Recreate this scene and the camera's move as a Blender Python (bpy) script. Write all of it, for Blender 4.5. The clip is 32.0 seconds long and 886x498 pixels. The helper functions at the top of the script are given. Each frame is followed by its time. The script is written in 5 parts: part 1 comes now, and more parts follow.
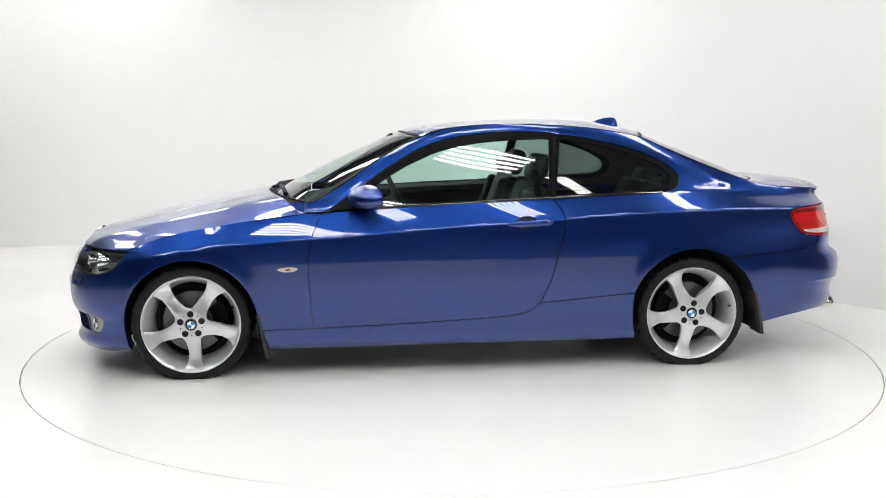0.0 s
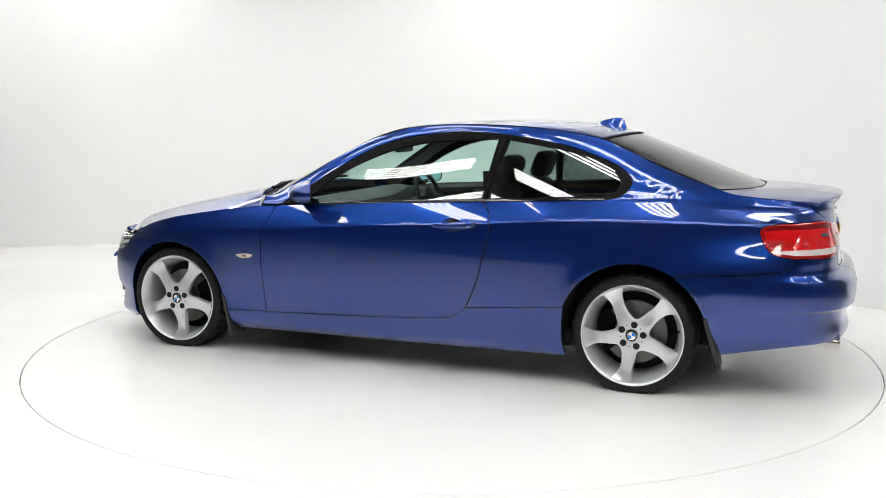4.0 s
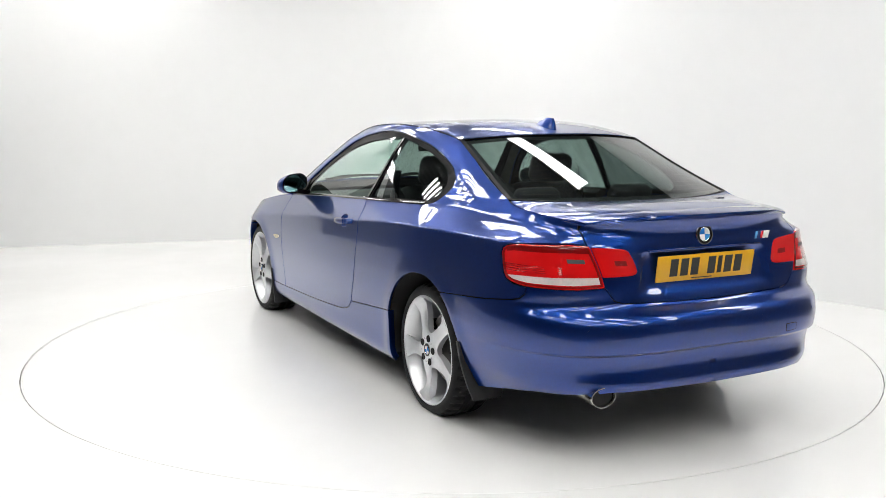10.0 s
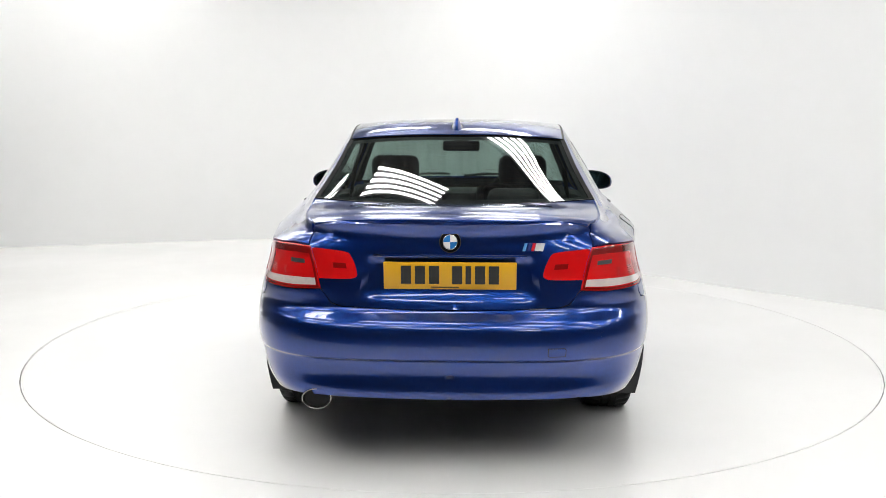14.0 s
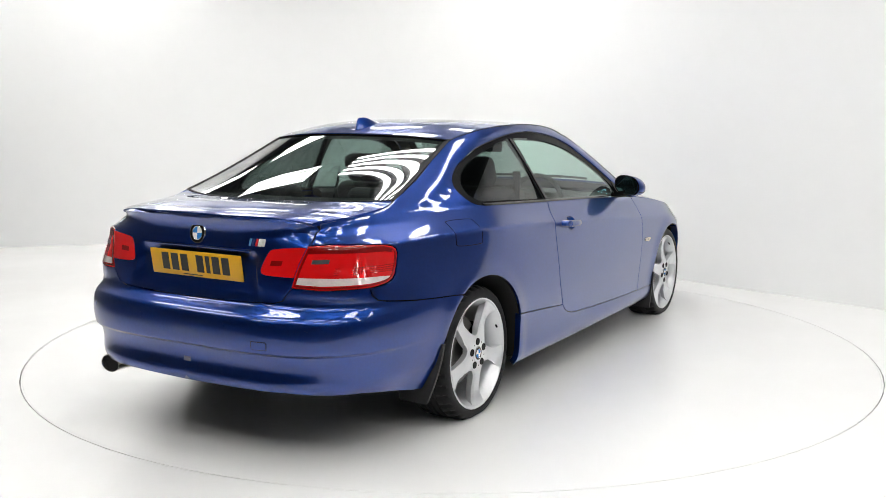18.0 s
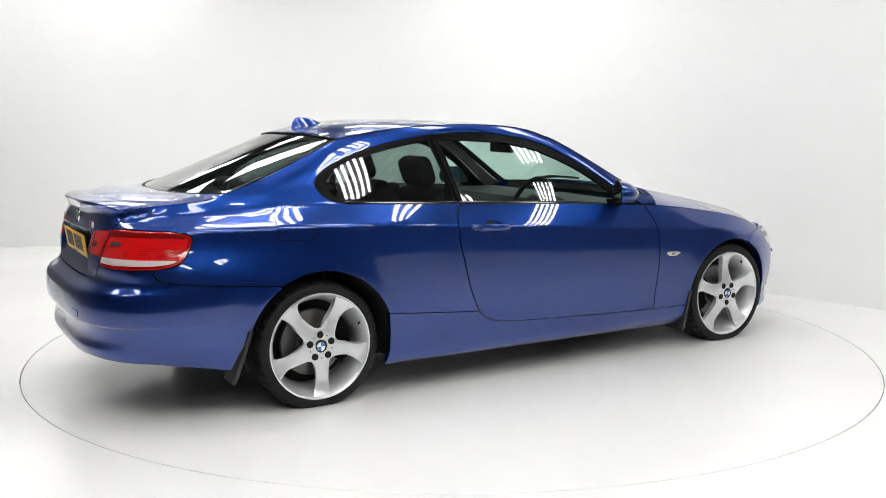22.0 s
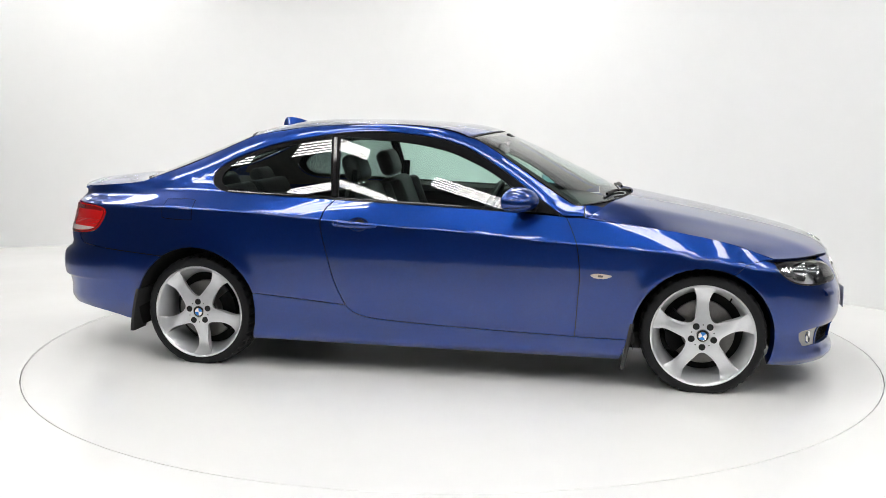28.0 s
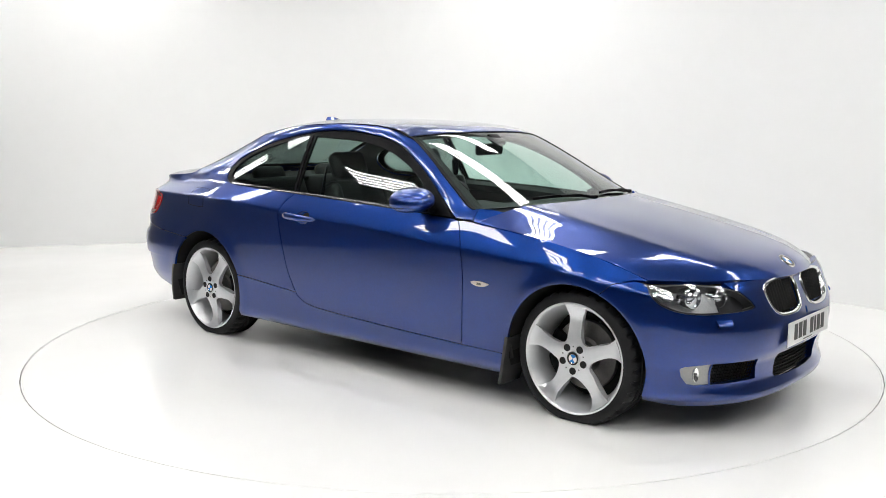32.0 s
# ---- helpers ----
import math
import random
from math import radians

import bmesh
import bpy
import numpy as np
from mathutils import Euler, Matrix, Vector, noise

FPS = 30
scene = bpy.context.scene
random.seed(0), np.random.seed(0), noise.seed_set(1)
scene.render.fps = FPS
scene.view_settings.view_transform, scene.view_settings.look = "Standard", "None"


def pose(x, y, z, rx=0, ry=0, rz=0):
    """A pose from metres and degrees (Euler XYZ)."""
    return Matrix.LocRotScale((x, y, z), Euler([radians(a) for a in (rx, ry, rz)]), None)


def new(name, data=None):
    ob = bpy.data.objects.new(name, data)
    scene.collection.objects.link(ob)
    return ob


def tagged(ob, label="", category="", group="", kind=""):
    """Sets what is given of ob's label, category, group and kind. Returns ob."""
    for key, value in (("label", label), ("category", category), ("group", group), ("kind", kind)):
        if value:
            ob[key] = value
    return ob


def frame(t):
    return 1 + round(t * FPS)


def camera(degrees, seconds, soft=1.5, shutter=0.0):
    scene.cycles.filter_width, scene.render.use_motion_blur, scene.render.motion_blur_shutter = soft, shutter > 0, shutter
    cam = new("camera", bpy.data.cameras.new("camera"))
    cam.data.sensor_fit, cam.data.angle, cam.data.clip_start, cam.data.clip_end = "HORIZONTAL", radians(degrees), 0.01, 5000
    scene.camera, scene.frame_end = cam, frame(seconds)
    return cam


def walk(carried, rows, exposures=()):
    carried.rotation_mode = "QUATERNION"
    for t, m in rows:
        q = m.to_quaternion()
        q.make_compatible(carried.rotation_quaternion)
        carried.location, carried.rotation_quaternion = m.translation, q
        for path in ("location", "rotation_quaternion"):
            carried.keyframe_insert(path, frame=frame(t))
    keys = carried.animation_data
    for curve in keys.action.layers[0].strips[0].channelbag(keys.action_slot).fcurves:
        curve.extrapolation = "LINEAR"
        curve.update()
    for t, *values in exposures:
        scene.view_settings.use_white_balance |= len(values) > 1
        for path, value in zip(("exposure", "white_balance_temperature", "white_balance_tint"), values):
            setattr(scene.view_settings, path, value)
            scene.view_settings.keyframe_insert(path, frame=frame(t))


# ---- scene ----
# The camera stands still on its tripod; the turntable carries the car round.
cam = camera(49.91, 32.0, 0.9)
CAM = pose(0, -5.901, 1.403, 90 - 8.0, 0, 0.476) @ pose(0, 0, 0, 0, 0, 0.09)
walk(cam, [(0.0, CAM), (32.0, CAM)])
TURN = [(0, 187.01), (2, 173.17), (4, 159.28), (6, 145.35), (8, 131.37), (10, 117.17), (12, 102.86), (14, 88.45), (16, 74.18), (18, 59.75), (20, 45.51), (22, 31.34), (24, 16.96), (26, 2.74), (28, -11.49), (30, -25.87), (32, -39.87)]
CAR_X, CAR_Y = 0.105, -0.057      # the car's middle on the turntable
TABLE_R = 2.50

# ---- world, light ----
world = bpy.data.worlds.new("world")
scene.world = world
world.use_nodes = True
world.node_tree.nodes["Background"].inputs[0].default_value = (0.9, 0.95, 1.0, 1)
world.node_tree.nodes["Background"].inputs[1].default_value = 0.05
scene.view_settings.exposure = 0.0
TUBE = 21.8                       # glow of the ceiling's tubes


# ---- materials ----
def mat(name, color=(0.5, 0.5, 0.5), rough=0.5, metal=0.0, **more):
    m = bpy.data.materials.new(name)
    m.use_nodes = True
    b = m.node_tree.nodes["Principled BSDF"]
    b.inputs["Base Color"].default_value = (*color, 1)
    b.inputs["Roughness"].default_value = rough
    b.inputs["Metallic"].default_value = metal
    for key, value in more.items():
        b.inputs[key.replace("_", " ")].default_value = value
    return m


def node(m, kind, **values):
    n = m.node_tree.nodes.new(kind)
    for key, value in values.items():
        if key in n.inputs:
            n.inputs[key].default_value = value
    return n


def link(m, a, b):
    m.node_tree.links.new(a, b)


def grain(m, scale=40.0, amount=0.15, bump=0.0, bump_scale=200.0, rough=0.0):
    """Two scales of unevenness in colour, roughness and relief."""
    b = m.node_tree.nodes["Principled BSDF"]
    co = node(m, "ShaderNodeTexCoord")
    n1 = node(m, "ShaderNodeTexNoise", Scale=scale, Detail=5.0)
    n2 = node(m, "ShaderNodeTexNoise", Scale=scale * 0.11, Detail=3.0)
    link(m, co.outputs["Object"], n1.inputs["Vector"])
    link(m, co.outputs["Object"], n2.inputs["Vector"])
    add = node(m, "ShaderNodeMath")
    add.operation = "ADD"
    link(m, n1.outputs["Fac"], add.inputs[0])
    link(m, n2.outputs["Fac"], add.inputs[1])
    rng = node(m, "ShaderNodeMapRange")
    rng.inputs["From Min"].default_value, rng.inputs["From Max"].default_value = 0.6, 1.4
    rng.inputs["To Min"].default_value, rng.inputs["To Max"].default_value = 1 - amount, 1 + amount
    link(m, add.outputs[0], rng.inputs["Value"])
    mul = node(m, "ShaderNodeVectorMath")
    mul.operation = "SCALE"
    mul.inputs[0].default_value = b.inputs["Base Color"].default_value[:3]
    link(m, rng.outputs["Result"], mul.inputs["Scale"])
    link(m, mul.outputs[0], b.inputs["Base Color"])
    if rough:
        r2 = node(m, "ShaderNodeMapRange")
        r0 = b.inputs["Roughness"].default_value
        r2.inputs["From Min"].default_value, r2.inputs["From Max"].default_value = 0.3, 0.7
        r2.inputs["To Min"].default_value, r2.inputs["To Max"].default_value = r0 - rough, r0 + rough
        link(m, n2.outputs["Fac"], r2.inputs["Value"])
        link(m, r2.outputs["Result"], b.inputs["Roughness"])
    if bump:
        n3 = node(m, "ShaderNodeTexNoise", Scale=bump_scale, Detail=4.0)
        link(m, co.outputs["Object"], n3.inputs["Vector"])
        bp = node(m, "ShaderNodeBump", Strength=bump, Distance=0.002)
        link(m, n3.outputs["Fac"], bp.inputs["Height"])
        link(m, bp.outputs["Normal"], b.inputs["Normal"])
    return m


def glass(name, tint, amount=1.0):
    """A thin tinted pane: light passes straight, the rest mirrors."""
    m = bpy.data.materials.new(name)
    m.use_nodes = True
    m.node_tree.nodes.clear()
    out = node(m, "ShaderNodeOutputMaterial")
    clear = node(m, "ShaderNodeBsdfTransparent", Color=(*tint, 1))
    gloss = node(m, "ShaderNodeBsdfGlossy", Roughness=0.0, Color=(1, 1, 1, 1))
    lw = node(m, "ShaderNodeLayerWeight", Blend=0.5)
    power = node(m, "ShaderNodeMath")
    power.operation = "POWER"
    power.inputs[1].default_value = 5.0
    scale = node(m, "ShaderNodeMath")
    scale.operation = "MULTIPLY_ADD"
    scale.inputs[1].default_value, scale.inputs[2].default_value = 0.92, 0.075 * amount
    link(m, lw.outputs["Facing"], power.inputs[0])
    mix = node(m, "ShaderNodeMixShader")
    link(m, power.outputs[0], scale.inputs[0])
    link(m, scale.outputs[0], mix.inputs[0])
    link(m, clear.outputs[0], mix.inputs[1])
    link(m, gloss.outputs[0], mix.inputs[2])
    link(m, mix.outputs[0], out.inputs[0])
    return m


def glow(name, color, strength):
    m = mat(name, color, 0.4)
    b = m.node_tree.nodes["Principled BSDF"]
    b.inputs["Emission Color"].default_value = (*color, 1)
    b.inputs["Emission Strength"].default_value = strength
    return m


PAINT = mat("blue_metallic_paint", (0.0034, 0.035, 0.225), 0.29, 0.90, Coat_Weight=1.0, Coat_Roughness=0.0, Coat_IOR=1.62)
grain(PAINT, 700.0, 0.10)
WALL = grain(mat("white_wall_paint", (0.79, 0.795, 0.795), 0.75), 6.0, 0.012, 0.05, 60.0)
FLOOR = grain(mat("white_floor_paint", (0.84, 0.84, 0.83), 0.22, 0.0, Coat_Weight=0.2, Coat_Roughness=0.08), 5.0, 0.015, 0.02, 30.0, 0.05)
HALL = grain(mat("hall_grey_paint", (0.075, 0.079, 0.083), 0.8), 2.0, 0.15)
CONCRETE = grain(mat("grey_concrete", (0.10, 0.10, 0.096), 0.6), 6.0, 0.2, 0.2, 60.0)
CEIL = grain(mat("grey_sheet_ceiling", (0.20, 0.205, 0.21), 0.6), 3.0, 0.05)
LIGHT = glow("tube_glow", (1.0, 0.985, 0.96), TUBE)
FIXTURE = mat("grey_fixture_enamel", (0.16, 0.16, 0.165), 0.4)
RUBBER = grain(mat("tyre_rubber", (0.010, 0.010, 0.011), 0.6, 0.0, Specular_IOR_Level=0.25), 60.0, 0.2, 0.15, 300.0)
ALLOY = grain(mat("silver_alloy", (0.72, 0.73, 0.75), 0.30, 0.60, Coat_Weight=0.6, Coat_Roughness=0.08), 300.0, 0.04)
STEEL = grain(mat("brake_steel", (0.17, 0.165, 0.16), 0.40, 0.9), 120.0, 0.15)
CHROME = mat("chrome", (0.86, 0.87, 0.88), 0.05, 1.0)
DULL_CHROME = mat("worn_chrome", (0.62, 0.60, 0.57), 0.18, 1.0)
TRIM = grain(mat("black_trim", (0.004, 0.004, 0.0045), 0.34, 0.0, Specular_IOR_Level=0.05), 200.0, 0.1)
SEAL = mat("black_rubber_seal", (0.004, 0.004, 0.0045), 0.45, 0.0, Specular_IOR_Level=0.05)
GLOSSBLACK = mat("gloss_black", (0.008, 0.008, 0.009), 0.08)
DARK = mat("shadow_black", (0.006, 0.006, 0.006), 0.8)
PLASTIC = grain(mat("dark_plastic", (0.022, 0.022, 0.023), 0.6), 150.0, 0.15, 0.1, 500.0)
LEATHER = grain(mat("black_leather", (0.010, 0.0105, 0.0105), 0.48), 90.0, 0.15, 0.2, 350.0)
CARPET = grain(mat("black_carpet", (0.014, 0.014, 0.014), 0.95), 300.0, 0.3, 0.3, 900.0)
HEADLINER = grain(mat("grey_headlining", (0.09, 0.09, 0.087), 0.9), 200.0, 0.06)
GLASS = glass("green_tinted_glass", (0.70, 0.86, 0.80))
# on the quarter windows this deeper tint stands in for the cabin's shade
GLASS_DARK = glass("extra_dark_glass", (0.30, 0.37, 0.35))
GLASS_CLEAR = glass("clear_lens", (0.94, 0.95, 0.96))
RED = mat("red_lamp_lens", (0.60, 0.006, 0.007), 0.10, 0.0, Coat_Weight=1.0, Coat_Roughness=0.02)
RED_DARK = mat("dark_red_lamp_lens", (0.20, 0.003, 0.003), 0.12, 0.0, Coat_Weight=1.0)
LAMP_WHITE = grain(mat("clear_ribbed_lens", (0.62, 0.58, 0.56), 0.2, 0.2, Coat_Weight=1.0), 90.0, 0.15)
LAMP_BOWL = mat("lamp_reflector", (0.82, 0.83, 0.84), 0.12, 1.0)
LAMP_GREY = mat("lamp_bezel_grey", (0.075, 0.075, 0.078), 0.30, 0.4)
FOG = grain(mat("frosted_grey_lens", (0.30, 0.305, 0.30), 0.22, 0.0, Coat_Weight=1.0), 120.0, 0.10)
SILVER = mat("bright_silver_lacquer", (0.80, 0.81, 0.82), 0.30, 0.3)
YELLOW = grain(mat("yellow_plate", (0.75, 0.40, 0.012), 0.35), 60.0, 0.03)
WHITE_PLATE = grain(mat("white_plate", (0.72, 0.73, 0.73), 0.35), 60.0, 0.03)
INK = mat("black_ink", (0.012, 0.012, 0.012), 0.4)
BADGE_BLUE = mat("badge_blue", (0.03, 0.22, 0.62), 0.12, Coat_Weight=1.0)
BADGE_WHITE = mat("badge_white", (0.8, 0.8, 0.8), 0.15, Coat_Weight=1.0)
STRIPE_RED = mat("stripe_red", (0.6, 0.02, 0.03), 0.2)
STRIPE_BLUE = mat("stripe_light_blue", (0.10, 0.32, 0.68), 0.2)
STRIPE_NAVY = mat("stripe_navy", (0.03, 0.05, 0.22), 0.2)
LAMP_BLACK = mat("lamp_bezel_black", (0.020, 0.020, 0.022), 0.28)
LAMP_SILVER = mat("lamp_silver", (0.86, 0.87, 0.88), 0.40, 0.0)
PIT = mat("grey_well", (0.30, 0.30, 0.30), 0.8)
PINK_LENS = grain(mat("pinkish_clear_lens", (0.66, 0.57, 0.55), 0.15, 0.1, Coat_Weight=1.0), 120.0, 0.12)
DEMIST = mat("demister_wire", (0.10, 0.06, 0.03), 0.5)

# ---- mesh helpers ----
import functools
from mathutils.geometry import delaunay_2d_cdt


class Curve:
    """A smooth curve through points, flat beyond its ends."""

    def __init__(self, *pts):
        pts = sorted(pts)
        self.x = [p[0] for p in pts]
        self.y = [p[1] for p in pts]
        n = len(pts)
        d = [(self.y[i + 1] - self.y[i]) / (self.x[i + 1] - self.x[i]) for i in range(n - 1)]
        self.m = [d[0]] + [0.0 if d[i - 1] * d[i] <= 0 else 2 * d[i - 1] * d[i] / (d[i - 1] + d[i]) for i in range(1, n - 1)] + [d[-1]]

    def __call__(self, v):
        x = self.x
        if v <= x[0]:
            return self.y[0]
        if v >= x[-1]:
            return self.y[-1]
        i = 0
        while v > x[i + 1]:
            i += 1
        h = x[i + 1] - x[i]
        t = (v - x[i]) / h
        t2, t3 = t * t, t * t * t
        return ((2 * t3 - 3 * t2 + 1) * self.y[i] + (t3 - 2 * t2 + t) * h * self.m[i]
                + (3 * t2 - 2 * t3) * self.y[i + 1] + (t3 - t2) * h * self.m[i + 1])


def spline(pts, n=6, closed=False):
    """Points along a smooth curve through pts."""
    P = [Vector(p) for p in pts]
    out = []
    m = len(P)
    for i in range(m if closed else m - 1):
        if closed:
            a, b, c, d = P[i - 1], P[i], P[(i + 1) % m], P[(i + 2) % m]
        else:
            a, b, c, d = P[max(i - 1, 0)], P[i], P[i + 1], P[min(i + 2, m - 1)]
        for k in range(n):
            t = k / n
            out.append(0.5 * ((2 * b) + (c - a) * t + (2 * a - 5 * b + 4 * c - d) * t * t + (3 * b - a - 3 * c + d) * t ** 3))
    if not closed:
        out.append(P[-1])
    return [tuple(p) for p in out]


def finish(name, data, material, parent=None, label="", smooth=True, matrix=None):
    """Links a bmesh (or a mesh) as one mesh object under a thing or a part."""
    if isinstance(data, bmesh.types.BMesh):
        me = bpy.data.meshes.new(name)
        data.to_mesh(me)
        data.free()
    else:
        me = data
    if smooth:
        me.polygons.foreach_set("use_smooth", [True] * len(me.polygons))
        me.set_sharp_from_angle(angle=radians(38))
    if "nrm" in me.attributes:
        buf = np.zeros(len(me.vertices) * 3, np.float32)
        me.attributes["nrm"].data.foreach_get("vector", buf)
        buf = buf.reshape(-1, 3)
        buf[np.abs(buf).sum(1) < 0.1] = (0, 0, 1)
        me.normals_split_custom_set_from_vertices([tuple(v) for v in buf.tolist()])
        me.attributes.remove(me.attributes["nrm"])
    mats = material if isinstance(material, (list, tuple)) else [material]
    if not me.materials:
        for m in mats:
            me.materials.append(m)
    ob = new(name, me)
    if parent is not None:
        ob.parent = parent
    if matrix is not None:
        ob.matrix_basis = matrix
    if label:
        tagged(ob, label)
    return ob


def part(name, data, material, parent, label="", smooth=True, matrix=None):
    return finish(name, data, material, parent, label, smooth, matrix)


def box(sx, sy, sz, bevel=0.0, seg=2, at=(0, 0, 0), bm=None, turn=None):
    """A rounded box of that size round at."""
    b = bmesh.new()
    bmesh.ops.create_cube(b, size=1.0)
    bmesh.ops.scale(b, vec=(sx, sy, sz), verts=b.verts)
    if bevel:
        bmesh.ops.bevel(b, geom=b.edges[:] + b.verts[:], offset=bevel, segments=seg, affect="EDGES", profile=0.5)
    if turn is not None:
        bmesh.ops.transform(b, matrix=turn, verts=b.verts)
    bmesh.ops.translate(b, vec=at, verts=b.verts)
    if bm is None:
        return b
    join(bm, b)
    return bm


def join(bm, other):
    me = bpy.data.meshes.new("join")
    other.to_mesh(me)
    other.free()
    bm.from_mesh(me)
    bpy.data.meshes.remove(me)


def lathe(profile, seg=48, axis="y", start=0.0, sweep=2 * math.pi):
    """Turns (r, h) pairs about an axis."""
    bm = bmesh.new()
    full = abs(sweep - 2 * math.pi) < 1e-6
    n = seg if full else seg + 1
    rings = []
    for r, h in profile:
        row = []
        for k in range(n):
            a = start + sweep * k / seg
            c, s = r * math.cos(a), r * math.sin(a)
            row.append(bm.verts.new((c, h, s) if axis == "y" else ((c, s, h) if axis == "z" else (h, c, s))))
        rings.append(row)
    for i in range(len(rings) - 1):
        for k in range(n if full else n - 1):
            k2 = (k + 1) % n
            bm.faces.new((rings[i][k], rings[i][k2], rings[i + 1][k2], rings[i + 1][k]))
    bmesh.ops.remove_doubles(bm, verts=bm.verts, dist=1e-6)
    bmesh.ops.recalc_face_normals(bm, faces=bm.faces)
    return bm


def loft(sections, closed=True, caps=True):
    """A skin over rows of points."""
    bm = bmesh.new()
    rows = [[bm.verts.new(p) for p in s] for s in sections]
    n = len(rows[0])
    for a, b in zip(rows, rows[1:]):
        for k in range(n if closed else n - 1):
            k2 = (k + 1) % n
            bm.faces.new((a[k], a[k2], b[k2], b[k]))
    if caps and closed:
        bm.faces.new(rows[0])
        bm.faces.new(rows[-1])
    bmesh.ops.recalc_face_normals(bm, faces=bm.faces)
    return bm


def tube(path, r, seg=10, caps=True):
    """A round bar along a path; r is a number or one for each point."""
    P = [Vector(p) for p in path]
    rs = r if isinstance(r, (list, tuple)) else [r] * len(P)
    secs = []
    up = Vector((0.13, 0.21, 0.97))
    for i, p in enumerate(P):
        d = (P[min(i + 1, len(P) - 1)] - P[max(i - 1, 0)]).normalized()
        a = d.cross(up).normalized()
        b = d.cross(a).normalized()
        secs.append([p + rs[i] * (math.cos(2 * math.pi * k / seg) * a + math.sin(2 * math.pi * k / seg) * b) for k in range(seg)])
    return loft(secs, True, caps)


def inside(P, poly):
    """Which of the points P (n x 2) lie in the polygon."""
    x, y = P[:, 0], P[:, 1]
    res = np.zeros(len(P), bool)
    Q = np.array(poly)
    for (x1, y1), (x2, y2) in zip(Q, np.roll(Q, -1, 0)):
        if y1 == y2:
            continue
        c = ((y1 > y) != (y2 > y)) & (x < (x2 - x1) * (y - y1) / (y2 - y1) + x1)
        res ^= c
    return res


def dense(poly, step):
    out = []
    for (a, b) in zip(poly, poly[1:] + poly[:1]):
        n = max(1, int(math.ceil(math.hypot(b[0] - a[0], b[1] - a[1]) / step)))
        for k in range(n):
            out.append((a[0] + (b[0] - a[0]) * k / n, a[1] + (b[1] - a[1]) * k / n))
    return out


def shrink(poly, g):
    """The polygon moved inwards by g."""
    Q = [Vector(p) for p in poly]
    area = sum(a.x * b.y - b.x * a.y for a, b in zip(Q, Q[1:] + Q[:1]))
    s = 1 if area > 0 else -1
    out = []
    for i, p in enumerate(Q):
        e1 = (p - Q[i - 1])
        e2 = (Q[(i + 1) % len(Q)] - p)
        if e1.length < 1e-9 or e2.length < 1e-9:
            out.append(tuple(p))
            continue
        n1 = Vector((-e1.y, e1.x)).normalized() * s
        n2 = Vector((-e2.y, e2.x)).normalized() * s
        n = n1 + n2
        n = n / max(n.dot(n1), 0.35) if n.length > 1e-6 else n1
        out.append((p.x + n.x * g, p.y + n.y * g))
    return out


